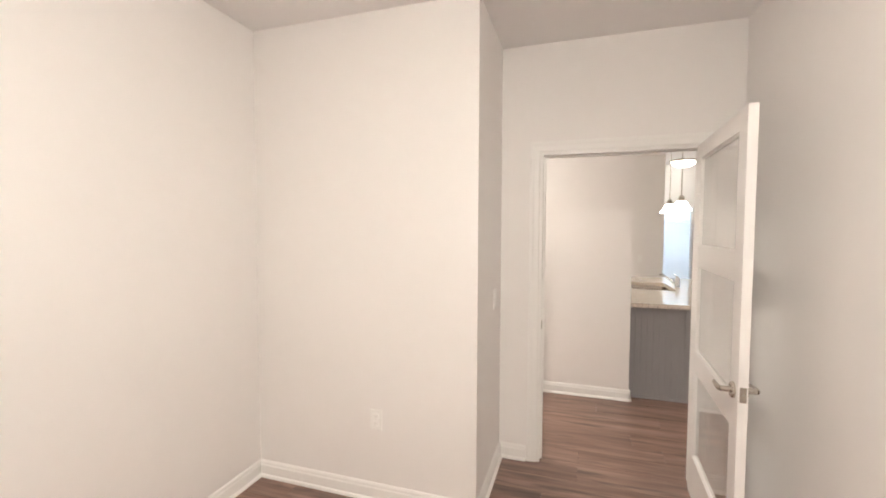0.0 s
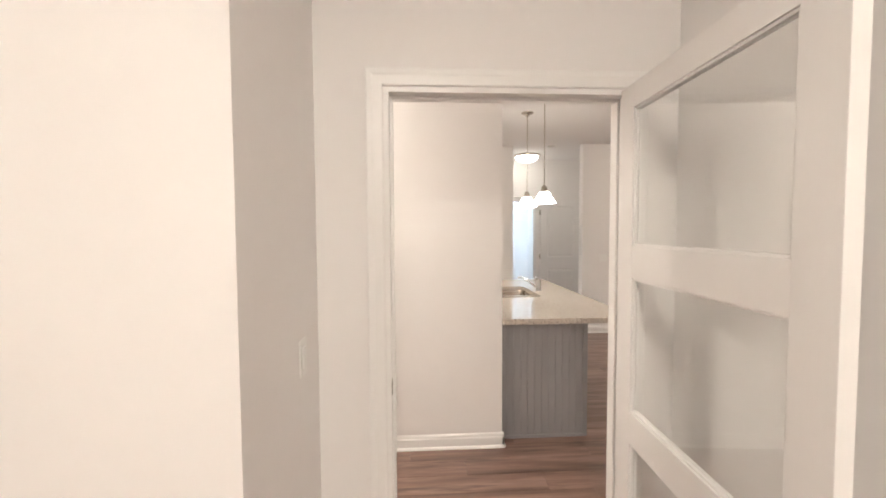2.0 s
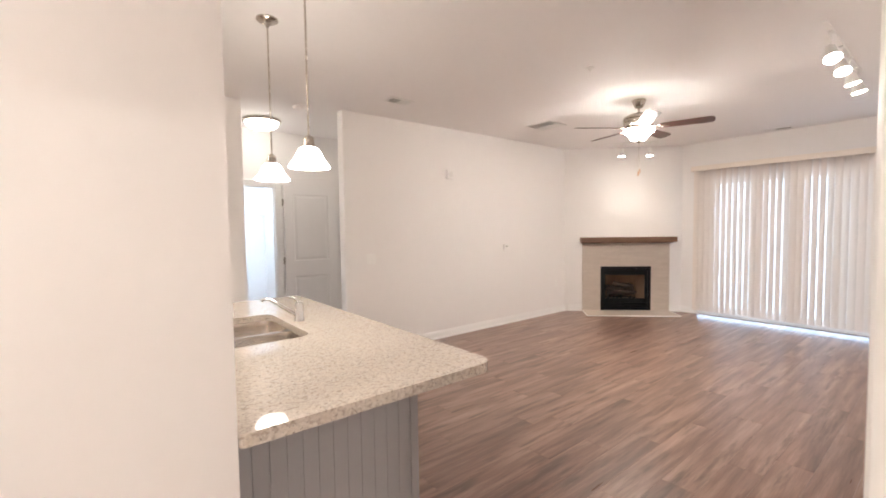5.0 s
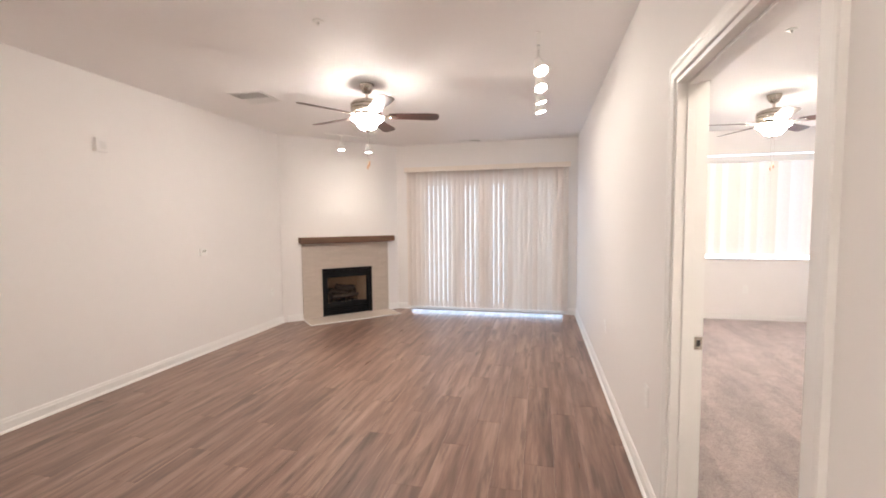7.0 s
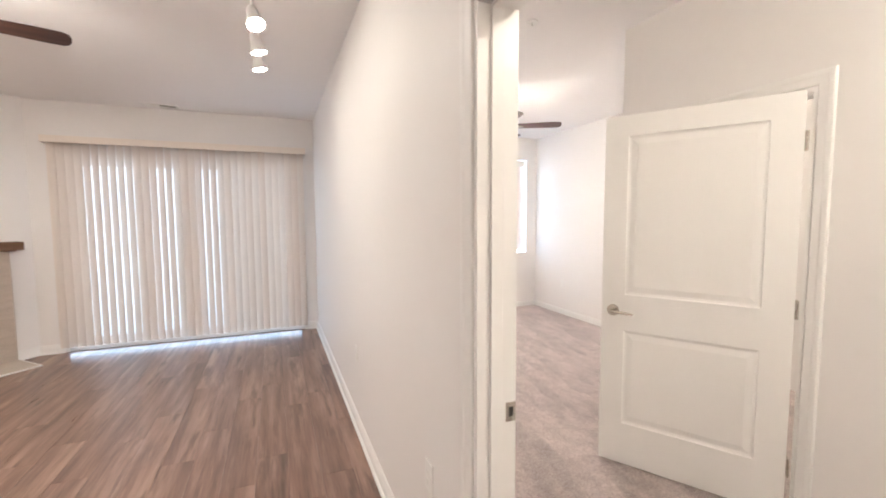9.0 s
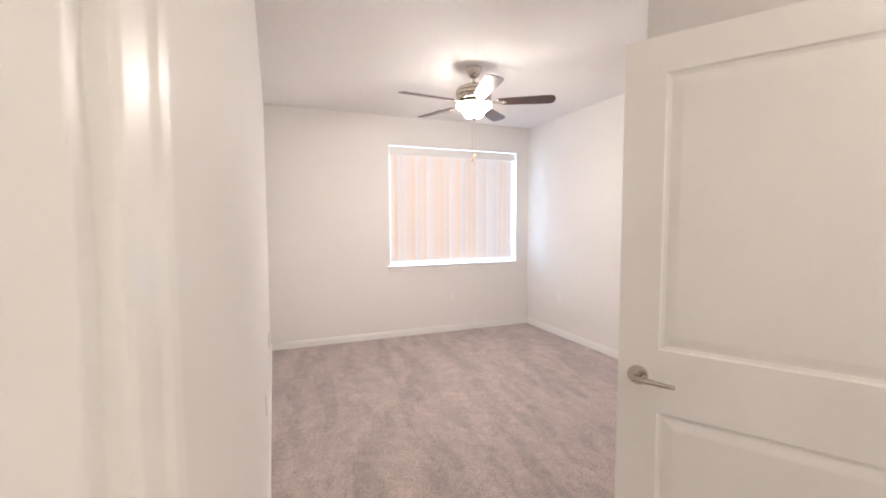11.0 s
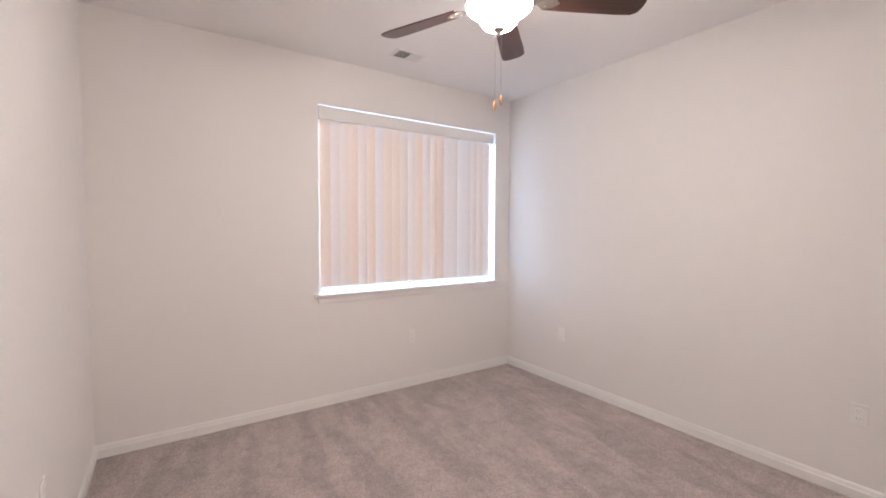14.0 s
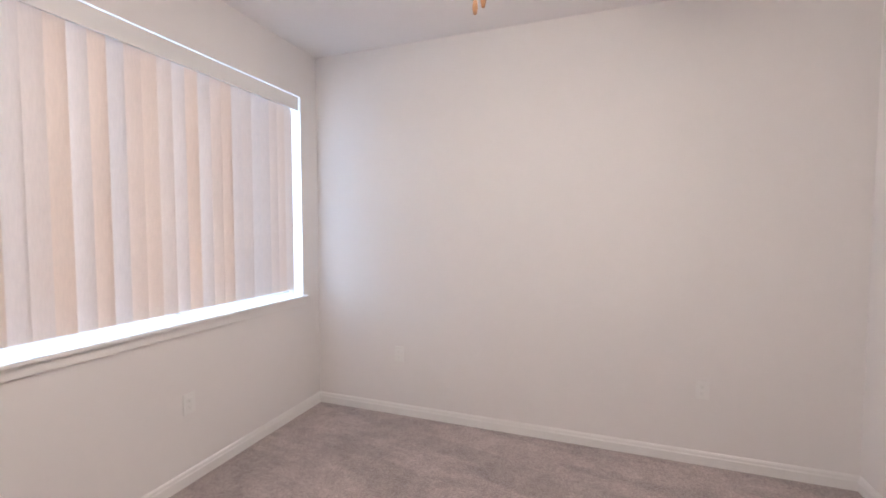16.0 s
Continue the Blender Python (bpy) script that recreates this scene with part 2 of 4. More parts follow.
VENT_SHADE = surface("vent_shade_grey", (0.30, 0.28, 0.26), 0.7)
HOLE_SHADE = surface("dark_hole_shade", (0.05, 0.045, 0.04), 0.6)
VANE = vane_vinyl("vertical_vane", (0.88, 0.79, 0.715), (0.91, 0.85, 0.79), 0.25)
# Peach-to-white tint per vane paints the uneven daylight coming through.
VANE_BED = vane_vinyl("window_vane", (0.93, 0.775, 0.66), (0.91, 0.865, 0.85), 0.19)
VALANCE = surface("cream_vinyl", (0.88, 0.80, 0.72), 0.45, var=0.015)
DISPLAY = surface("pale_display", (0.55, 0.54, 0.50), 0.3)
GLASS = clear_glass("clear_glass")
FROST = clear_glass("door_glass", (0.98, 0.985, 0.975), 0.02)
FOB = surface("turned_wood", (0.55, 0.30, 0.14), 0.45, var=0.1)
SOIL = surface("ground_soil", (0.12, 0.13, 0.07), 0.95, var=0.3, broad=0.4, fine=3)
GLOW_BOWL = glowing("lit_bowl_glass", WARM, BOWL)
GLOW_PEND = glowing("lit_pendant_glass", WARM, PENDANT)
# Also the glow of two unseen added lamps: kitchen and bedroom entry.
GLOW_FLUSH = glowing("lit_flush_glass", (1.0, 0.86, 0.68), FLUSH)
GLOW_STUDY = glowing("lit_study_glass", WARM, STUDY)
GLOW_HALL = glowing("lit_hall_glass", (1.0, 0.88, 0.74), HALL)
GLOW_HEAD = glowing("lit_spot_lens", (1.0, 0.88, 0.72), HEAD)
GLOW_COOL = glowing("lit_cool_lens", (0.72, 0.86, 1.0), 58.0)
GLOW_BED = glowing("lit_bedroom_bowl_glass", WARM, BOWL * 0.95)
# Fill glow for the lamp added in the foyer.
GLOW_FOYER_FILL = glowing("lit_foyer_fill_glass", (1.0, 0.86, 0.72), 43.0)
DAYGLOW = glowing("hazy_daylight", (0.66, 0.82, 1.0), 1.0)

# ---- mesh helpers ----
def add_box(bm, a, b, bevel=0.0):
    size = [q - p for p, q in zip(a, b)]
    m = Matrix.Translation([(p + q) / 2 for p, q in zip(a, b)]) @ Matrix.Diagonal((*size, 1))
    made = bmesh.ops.create_cube(bm, size=1, matrix=m)["verts"]
    if bevel:
        edges = list({e for v in made for e in v.link_edges})
        bmesh.ops.bevel(bm, geom=edges, offset=bevel, segments=2, affect="EDGES", profile=0.6)
    return bm


def add_lathe(bm, profile, seg=32, at=(0, 0, 0)):
    """Turns a profile of radius and height about the z axis through at."""
    rings = []
    for r, z in profile:
        if r < 1e-5:
            rings.append([bm.verts.new((at[0], at[1], at[2] + z))])
        else:
            rings.append([bm.verts.new((at[0] + r * math.cos(k * math.tau / seg), at[1] + r * math.sin(k * math.tau / seg), at[2] + z)) for k in range(seg)])
    for lo, hi in zip(rings, rings[1:]):
        for k in range(seg):
            a, b = lo[k % len(lo)], lo[(k + 1) % len(lo)]
            c, d = hi[(k + 1) % len(hi)], hi[k % len(hi)]
            face = [v for n, v in enumerate((a, b, c, d)) if v not in (a, b, c, d)[:n]]
            if len(face) > 2:
                bm.faces.new(face)
    return bm


def add_tube(bm, points, radius, seg=10):
    """A round bar along points; radius: one number or one for each point."""
    pts = [Vector(p) for p in points]
    radii = radius if isinstance(radius, (list, tuple)) else [radius] * len(pts)
    rings, side = [], None
    for n, p in enumerate(pts):
        along = (pts[min(n + 1, len(pts) - 1)] - pts[max(n - 1, 0)]).normalized()
        if side is None:
            side = along.orthogonal().normalized()
        side = (side - along * side.dot(along)).normalized()
        other = along.cross(side)
        rings.append([bm.verts.new(p + radii[n] * (math.cos(k * math.tau / seg) * side + math.sin(k * math.tau / seg) * other)) for k in range(seg)])
    for lo, hi in zip(rings, rings[1:]):
        for k in range(seg):
            bm.faces.new((lo[k], lo[(k + 1) % seg], hi[(k + 1) % seg], hi[k]))
    bm.faces.new(rings[0][::-1])
    bm.faces.new(rings[-1])
    return bm


def add_prism(bm, outline, z0, z1):
    """An upright prism over a flat outline."""
    lo, hi = [bm.verts.new((x, y, z0)) for x, y in outline], [bm.verts.new((x, y, z1)) for x, y in outline]
    for k in range(len(lo)):
        n = (k + 1) % len(lo)
        bm.faces.new((lo[k], lo[n], hi[n], hi[k]))
    bm.faces.new(lo[::-1])
    bm.faces.new(hi)
    return bm


def round_rect(x0, y0, x1, y1, radii, seg=6):
    """Outline of a rectangle with a radius for each corner, from (x0, y0) anticlockwise."""
    out = []
    for cx, cy, sx, sy, r, start in ((x0, y0, 1, 1, radii[0], 180), (x1, y0, -1, 1, radii[1], 270), (x1, y1, -1, -1, radii[2], 0), (x0, y1, 1, -1, radii[3], 90)):
        for k in range(seg + 1):
            a = radians(start + 90 * k / seg)
            out.append((cx + sx * r + r * math.cos(a), cy + sy * r + r * math.sin(a)))
    return out


def build(name, bm, mat, smooth=False, bevel=0.0):
    bmesh.ops.recalc_face_normals(bm, faces=bm.faces)
    me = bpy.data.meshes.new(name)
    bm.to_mesh(me)
    bm.free()
    me.materials.append(mat)
    if smooth:
        me.polygons.foreach_set("use_smooth", [True] * len(me.polygons))
        me.set_sharp_from_angle(angle=radians(38))
    ob = new(name, me)
    if bevel:
        mod = ob.modifiers.new("bevel", "BEVEL")
        mod.width, mod.segments, mod.limit_method, mod.angle_limit = bevel, 2, "ANGLE", radians(40)
    return ob


def structure(name, bm, mat, label="", smooth=False):
    return tagged(build(name, bm, mat, smooth), label=label, kind="structure")


def thing(name, label, category, m, group=""):
    ob = new(name)
    ob.empty_display_size = 0.05
    ob.matrix_world = m
    return tagged(ob, label, category, group)


def part(owner, name, bm, mat, smooth=False, label="", m=None, bevel=0.0):
    ob = build(name, bm, mat, smooth, bevel)
    ob.parent = owner
    if m is not None:
        ob.matrix_basis = m
    return tagged(ob, label=label)


def fresh():
    return bmesh.new()


def wall_mesh(along, t0, t1, a0, a1, holes=(), z1=2.76):
    """A wall along x or y, from a0 to a1, between t0 and t1, with rectangular openings (a, b, z, z)."""
    bm = fresh()
    cuts = sorted({a0, a1, *(v for h in holes for v in h[:2])})
    for p, q in zip(cuts, cuts[1:]):
        solid, low = [], 0.0
        for h in sorted((h for h in holes if h[0] < (p + q) / 2 < h[1]), key=lambda h: h[2]):
            if h[2] > low:
                solid.append((low, h[2]))
            low = h[3]
        solid.append((low, z1))
        for lo, hi in solid:
            add_box(bm, (p, t0, lo) if along == "x" else (t0, p, lo), (q, t1, hi) if along == "x" else (t1, q, hi))
    bmesh.ops.remove_doubles(bm, verts=bm.verts, dist=1e-5)
    seen = {}
    for f in list(bm.faces):
        seen.setdefault(frozenset(f.verts), []).append(f)
    bmesh.ops.delete(bm, geom=[f for fs in seen.values() if len(fs) > 1 for f in fs], context="FACES_ONLY")
    return bm

# ---- walls, ceiling, floors ----
ROOM_H = 2.74
DOOR_H = 2.05
WALLS = [
    ("wall_south", "x", 3.18, 3.30, -2.62, 7.73, [(-0.38, 0.55, 0, DOOR_H), (1.752, 2.72, 0, DOOR_H)]),
    ("wall_study_north", "x", 2.49, 2.61, -2.15, -0.635, []),
    ("wall_study_return", "y", -0.755, -0.635, 2.61, 3.18, []),
    ("wall_study_west", "y", -2.15, -2.03, -1.72, 2.49, []),
    ("wall_study_east", "y", 0.745, 0.865, -1.72, 3.18, []),
    ("wall_study_south", "x", -1.72, -1.60, -2.03, 0.745, []),
    ("wall_foyer_west", "y", -2.62, -2.50, 3.30, 7.90, []),
    ("wall_kitchen", "x", 4.46, 4.58, -2.50, 0.32, []),
    ("wall_kitchen_north", "x", 7.78, 7.90, -2.50, 1.155, []),
    ("wall_hall_west", "y", 1.035, 1.155, 7.90, 9.0, []),
    ("wall_hall_north", "x", 9.0, 9.12, 0.38, 2.88, [(1.20, 1.84, 0, 2.03)]),
    ("wall_hall_east", "y", 2.76, 2.88, 7.67, 9.0, []),
    ("wall_north", "x", 7.55, 7.67, 2.12, 7.64, []),
    ("wall_east", "y", 7.49, 7.64, 3.30, 7.55, [(3.50, 5.97, 0, 2.20)]),
    ("wall_bedroom_east", "y", 7.58, 7.73, -0.335, 3.18, [(-0.022, 1.78, 0.90, 2.385)]),
    ("wall_bedroom_south", "x", -0.335, -0.215, 0.865, 7.58, []),
    ("wall_bath_east", "y", 4.02, 4.14, -0.215, 0.90, []),
    ("wall_bath_step", "x", 0.90, 1.02, 3.86, 4.14, []),
    ("wall_bath_corner", "y", 3.86, 3.98, 1.02, 1.42, []),
    ("wall_bath_north", "x", 1.42, 1.54, 0.865, 3.98, [(2.848, 3.765, 0, DOOR_H)]),
    ("wall_closet_west", "y", 0.38, 0.50, 9.12, 11.2, []),
    ("wall_closet_east", "y", 2.30, 2.42, 9.12, 11.2, []),
    ("wall_closet_north", "x", 11.2, 11.32, 0.38, 2.42, []),
]
for name, along, t0, t1, a0, a1, holes in WALLS:
    structure(name, wall_mesh(along, t0, t1, a0, a1, holes), PAINT)

# the wall across the corner, with the hole for the firebox
CORNER = pose(6.20, 7.50, 0, 0, 0, -45)
across = structure("wall_fireplace", wall_mesh("x", 0.0, 0.10, -0.06, 1.90, [(0.523, 1.333, 0, 0.76)]), PAINT)
across.matrix_world = CORNER

structure("ceiling", add_box(fresh(), (-2.75, -1.85, ROOM_H), (7.80, 11.4, 2.92)), CEIL)
structure("floor", add_box(fresh(), (-2.62, -1.72, -0.16), (7.73, 11.32, -0.012)), SUBFLOOR, "floor of dark brown wood-look vinyl planks")
structure("floor_carpet", add_box(fresh(), (0.865, -0.215, -0.012), (7.58, 3.24, 0.004)), CARPET, "beige-grey cut-pile bedroom carpet")
structure("ground", add_box(fresh(), (-1500, -1500, -0.50), (1500, 1500, -0.16)), SOIL)


# baseboards: a run is (from, to, side on which the room lies)
def add_run(bm, a, b, side, height=0.10, thick=0.014, shoe=True):
    """A moulded board along the foot of a wall; side: unit vector into the room."""
    a, b, side = Vector((*a, 0)), Vector((*b, 0)), Vector((*side, 0))
    outline = [(0, 0), (thick, 0), (thick, height - 0.030), (thick * 0.75, height - 0.022), (thick * 0.65, height - 0.010), (thick * 0.25, height), (0, height)]
    if shoe:
        outline = [(0, 0), (thick + 0.013, 0), (thick + 0.012, 0.008), (thick + 0.007, 0.015), (thick, 0.018)] + outline[2:]
    ends = [[bm.verts.new(p + side * d + Vector((0, 0, z))) for d, z in outline] for p in (a, b)]
    n = len(outline)
    for k in range(n):
        bm.faces.new((ends[0][k], ends[0][(k + 1) % n], ends[1][(k + 1) % n], ends[1][k]))
    bm.faces.new(ends[0])
    bm.faces.new(ends[1][::-1])


BOARDS = {
    "baseboard_study": [((-2.03, -1.6), (-2.03, 2.49), (1, 0)), ((-2.03, 2.49), (-0.621, 2.49), (0, -1)), ((-0.635, 2.476), (-0.635, 3.18), (1, 0)), ((-0.635, 3.18), (-0.455, 3.18), (0, -1)), ((0.625, 3.18), (0.745, 3.18), (0, -1)), ((0.745, 3.18), (0.745, -1.6), (-1, 0))],
    "baseboard_foyer": [((-2.5, 4.46), (0.334, 4.46), (0, -1)), ((0.32, 4.446), (0.32, 4.545), (1, 0)), ((-2.5, 3.30), (-0.455, 3.30), (0, 1)), ((0.625, 3.30), (1.680, 3.30), (0, 1))],
    "baseboard_living": [((2.795, 3.30), (7.49, 3.30), (0, 1)), ((7.49, 3.30), (7.49, 3.47), (-1, 0)), ((7.49, 6.0), (7.49, 6.21), (-1, 0)), ((6.20, 7.55), (2.106, 7.55), (0, -1)), ((2.12, 7.536), (2.12, 7.67), (-1, 0))],
    "baseboard_hall": [((1.155, 7.78), (1.155, 9.0), (1, 0)), ((-2.5, 7.78), (1.169, 7.78), (0, -1)), ((2.76, 9.0), (2.76, 7.67), (-1, 0))],
}
for name, runs in BOARDS.items():
    bm = fresh()
    for run in runs:
        add_run(bm, *run)
    structure(name, bm, TRIM)
bm = fresh()
for run in [((7.58, -0.215), (7.58, 3.18), (-1, 0)), ((4.14, -0.215), (7.58, -0.215), (0, 1)), ((4.14, 1.034), (4.14, -0.215), (1, 0)), ((4.154, 1.02), (3.98, 1.02), (0, 1)), ((3.98, 1.554), (3.98, 1.02), (1, 0)), ((3.994, 1.54), (3.838, 1.54), (0, 1)), ((2.773, 1.54), (0.865, 1.54), (0, 1)), ((2.795, 3.18), (7.58, 3.18), (0, -1)), ((0.865, 3.18), (1.680, 3.18), (0, -1))]:
    add_run(bm, *run, height=0.085, shoe=False)
structure("baseboard_bedroom", bm, TRIM)
bm = fresh()
diag = math.sqrt(0.5)
add_run(bm, (6.20, 7.50), (6.36, 7.34), (-diag, -diag))
add_run(bm, (7.35, 6.35), (7.50, 6.20), (-diag, -diag))
structure("baseboard_fireplace", bm, TRIM)


# door frames: jamb lining, stop and moulded casings on both faces
def door_frame(name, along, x0, x1, t0, t1, height=DOOR_H, stop_at=0.5):
    bm = fresh()

    def strip(a0, a1, z0, z1, d0, d1, bevel=0.0):
        if along == "x":
            add_box(bm, (a0, d0, z0), (a1, d1, z1), bevel)
        else:
            add_box(bm, (d0, a0, z0), (d1, a1, z1), bevel)

    lining = 0.016
    strip(x0 - 0.001, x0 + lining, 0, height - lining, t0 - 0.002, t1 + 0.002)
    strip(x1 - lining, x1 + 0.001, 0, height - lining, t0 - 0.002, t1 + 0.002)
    strip(x0 - 0.001, x1 + 0.001, height - lining, height + 0.001, t0 - 0.002, t1 + 0.002)
    mid = t0 + (t1 - t0) * stop_at
    strip(x0 + lining, x0 + lining + 0.011, 0, height - lining - 0.011, mid - 0.018, mid + 0.018, 0.002)
    strip(x1 - lining - 0.011, x1 - lining, 0, height - lining - 0.011, mid - 0.018, mid + 0.018, 0.002)
    strip(x0 + lining, x1 - lining, height - lining - 0.011, height - lining, mid - 0.018, mid + 0.018, 0.002)
    casing = [(0.006, 0.0), (0.006, 0.0085), (0.011, 0.0108), (0.030, 0.0118), (0.040, 0.0128), (0.048, 0.0158), (0.062, 0.0168), (0.068, 0.0150), (0.070, 0.0)]
    for face, out in ((t0, -1), (t1, 1)):
        runs = []
        for w, proud in casing:
            d = face + out * proud
            corners = ((x0 - w, 0.0), (x0 - w, height + w), (x1 + w, height + w), (x1 + w, 0.0))
            runs.append([bm.verts.new((p, d, z) if along == "x" else (d, p, z)) for p, z in corners])
        for lo, hi in zip(runs, runs[1:]):
            for k in range(3):
                bm.faces.new((lo[k], lo[k + 1], hi[k + 1], hi[k]))
    return structure(name, bm, TRIM, "white painted door frame with moulded casing")


door_frame("door_1", "x", -0.38, 0.55, 3.18, 3.30, stop_at=0.55)
door_frame("door_2", "x", 1.752, 2.72, 3.18, 3.30, stop_at=0.55)
door_frame("door_3", "x", 2.848, 3.765, 1.42, 1.54, stop_at=0.4)
door_frame("door_4", "x", 1.20, 1.84, 9.0, 9.12, 2.03)

# ---- doors ----
def lever_handle(owner, x, z, faces, towards):
    """A lever set on a leaf: rose, neck and lever on each face; towards: -1 if the lever points to the hinge."""
    for y, out in faces:
        bm = fresh()
        add_lathe(bm, [(0.0, 0.0), (0.033, 0.0), (0.033, 0.006), (0.029, 0.011), (0.012, 0.013), (0.011, 0.046), (0.0, 0.046)], 28)
        bmesh.ops.rotate(bm, verts=bm.verts, matrix=Matrix.Rotation(radians(-90 if out > 0 else 90), 3, "X"))
        add_tube(bm, [(0, out * 0.044, 0), (towards * 0.012, out * 0.050, 0), (towards * 0.05, out * 0.050, -0.001), (towards * 0.09, out * 0.047, -0.004), (towards * 0.118, out * 0.040, -0.008)], [0.011, 0.0105, 0.009, 0.0075, 0.006], 12)
        part(owner, "lever", bm, NICKEL, True, "satin nickel lever handle", Matrix.Translation((x, y, z)))


def add_panel_face(bm, w, h, panels, y, out):
    """One face of a moulded door: flat stiles and rails round sunken, raised panels (x0, z0, x1, z1)."""
    xs = sorted({0, w, *(v for p in panels for v in (p[0], p[2]))})
    zs = sorted({0, h, *(v for p in panels for v in (p[1], p[3]))})
    for a, b in zip(xs, xs[1:]):
        for c, d in zip(zs, zs[1:]):
            if not any(p[0] <= a and b <= p[2] and p[1] <= c and d <= p[3] for p in panels):
                bm.faces.new([bm.verts.new(v) for v in ((a, y, c), (b, y, c), (b, y, d), (a, y, d))])
    for x0, z0, x1, z1 in panels:
        rings = []
        for inset, sink in ((0, 0), (0.006, 0.006), (0.016, 0.009), (0.024, 0.008), (0.046, 0.003), (0.050, 0.0025)):
            rings.append([bm.verts.new((px, y - out * sink, pz)) for px, pz in ((x0 + inset, z0 + inset), (x1 - inset, z0 + inset), (x1 - inset, z1 - inset), (x0 + inset, z1 - inset))])
        for lo, hi in zip(rings, rings[1:]):
            for k in range(4):
                bm.faces.new((lo[k], lo[(k + 1) % 4], hi[(k + 1) % 4], hi[k]))
        bm.faces.new(rings[-1])


def panel_door(label, m, w, lever_side=True, group=""):
    """A two-panel moulded leaf, hinged at its origin, 35 mm thick, its face at y = 0."""
    h = 2.025
    ob = thing("panel_door", label, "door", m, group)
    panels = [(0.125, 0.245, w - 0.125, 0.80), (0.125, 1.01, w - 0.125, h - 0.115)]
    bm = fresh()
    add_panel_face(bm, w, h, panels, 0.0, 1)
    add_panel_face(bm, w, h, panels, -0.035, -1)
    for a, b in (((0, 0), (w, 0)), ((w, 0), (w, h)), ((w, h), (0, h)), ((0, h), (0, 0))):
        bm.faces.new([bm.verts.new(v) for v in ((a[0], 0, a[1]), (b[0], 0, b[1]), (b[0], -0.035, b[1]), (a[0], -0.035, a[1]))])
    bmesh.ops.remove_doubles(bm, verts=bm.verts, dist=1e-5)
    part(ob, "leaf", bm, DOOR)
    if lever_side:
        lever_handle(ob, w - 0.065, 0.915, ((0.0, 1), (-0.035, -1)), -1)
        part(ob, "latch_plate", add_box(fresh(), (w - 0.001, -0.029, 0.885), (w + 0.0015, -0.006, 0.945)), NICKEL)
    for z in (0.25, 1.02, 1.80):
        bm = fresh()
        add_tube(bm, [(-0.008, 0.004, z - 0.045), (-0.008, 0.004, z + 0.045)], 0.0065, 10)
        add_box(bm, (-0.010, -0.030, z - 0.044), (0.0, 0.0, z + 0.044))
        part(ob, "hinge", bm, NICKEL, True, "satin nickel hinge")
    return ob


panel_door("white two-panel moulded bathroom door standing half open", pose(2.880, 1.556, 0.018, 0, 0, 31.0), 0.880)
panel_door("white two-panel moulded bedroom door swung into the room", pose(1.776, 3.172, 0.012, 0, 0, -90), 0.885)
panel_door("white two-panel moulded closet door against the hall wall", pose(1.925, 8.985, 0.012, 0, 0, 0), 0.74, False)

# the glazed study door: stiles, rails, three panes
glazed = thing("glazed_door", "white study door with three clear glass panes, standing open", "door", pose(0.507, 3.163, 0.010, 0, 0, -92.6))
W, H, ST = 0.885, 2.030, 0.105
PANES = ((0.245, 0.735), (0.850, 1.340), (1.455, 1.945))
bm = fresh()
add_box(bm, (0, 0, 0), (ST, 0.035, H), 0.0015)
add_box(bm, (W - ST, 0, 0), (W, 0.035, H), 0.0015)
for z0, z1 in zip((0.0, PANES[0][1], PANES[1][1], PANES[2][1]), (PANES[0][0], PANES[1][0], PANES[2][0], H)):
    add_box(bm, (ST, 0.0005, z0), (W - ST, 0.0345, z1), 0.001)
part(glazed, "frame", bm, DOOR)
for z0, z1 in PANES:
    part(glazed, "pane", add_box(fresh(), (ST - 0.004, 0.0155, z0 - 0.004), (W - ST + 0.004, 0.0195, z1 + 0.004)), FROST, label="clear glass pane")
    glazed.children[-1].visible_shadow = False
    bm = fresh()
    for y, far in ((0.0060, 0.0154), (0.0196, 0.0290)):
        add_box(bm, (ST, y, z0), (ST + 0.009, far, z1), 0.0015)
        add_box(bm, (W - ST - 0.009, y, z0), (W - ST, far, z1), 0.0015)
        add_box(bm, (ST + 0.009, y, z0), (W - ST - 0.009, far, z0 + 0.009), 0.0015)
        add_box(bm, (ST + 0.009, y, z1 - 0.009), (W - ST - 0.009, far, z1), 0.0015)
    part(glazed, "glazing_bead", bm, TRIM)
lever_handle(glazed, W - 0.060, 0.895, ((0.0, -1), (0.035, 1)), -1)
part(glazed, "latch_plate", add_box(fresh(), (W - 0.001, 0.006, 0.865), (W + 0.0015, 0.029, 0.925)), NICKEL, label="satin nickel latch plate")
for z in (0.25, 1.02, 1.80):
    part(glazed, "hinge", add_tube(fresh(), [(-0.006, 0.038, z - 0.045), (-0.006, 0.038, z + 0.045)], 0.0065, 10), NICKEL, True)


def strike_plate(m):
    ob = thing("strike_plate", "satin nickel strike plate let into the door jamb", "hardware", m, "strike plates")
    bm = fresh()
    for a, b in (((-0.016, 0, -0.028), (0.016, 0.002, -0.014)), ((-0.016, 0, 0.014), (0.016, 0.002, 0.028)), ((-0.016, 0, -0.014), (-0.007, 0.002, 0.014)), ((0.007, 0, -0.014), (0.016, 0.002, 0.014))):
        add_box(bm, a, b, 0.0004)
    part(ob, "plate", bm, NICKEL)
    # No hole is cut: a thin dark sheet paints its shade.
    part(ob, "latch_hole", add_box(fresh(), (-0.007, 0.0001, -0.014), (0.007, 0.0008, 0.014)), HOLE_SHADE, label="dark sheet painting the shade in the latch hole")


strike_plate(pose(2.704, 3.195, 0.925, 0, 0, 90))
strike_plate(pose(-0.364, 3.20, 0.925, 0, 0, -90))

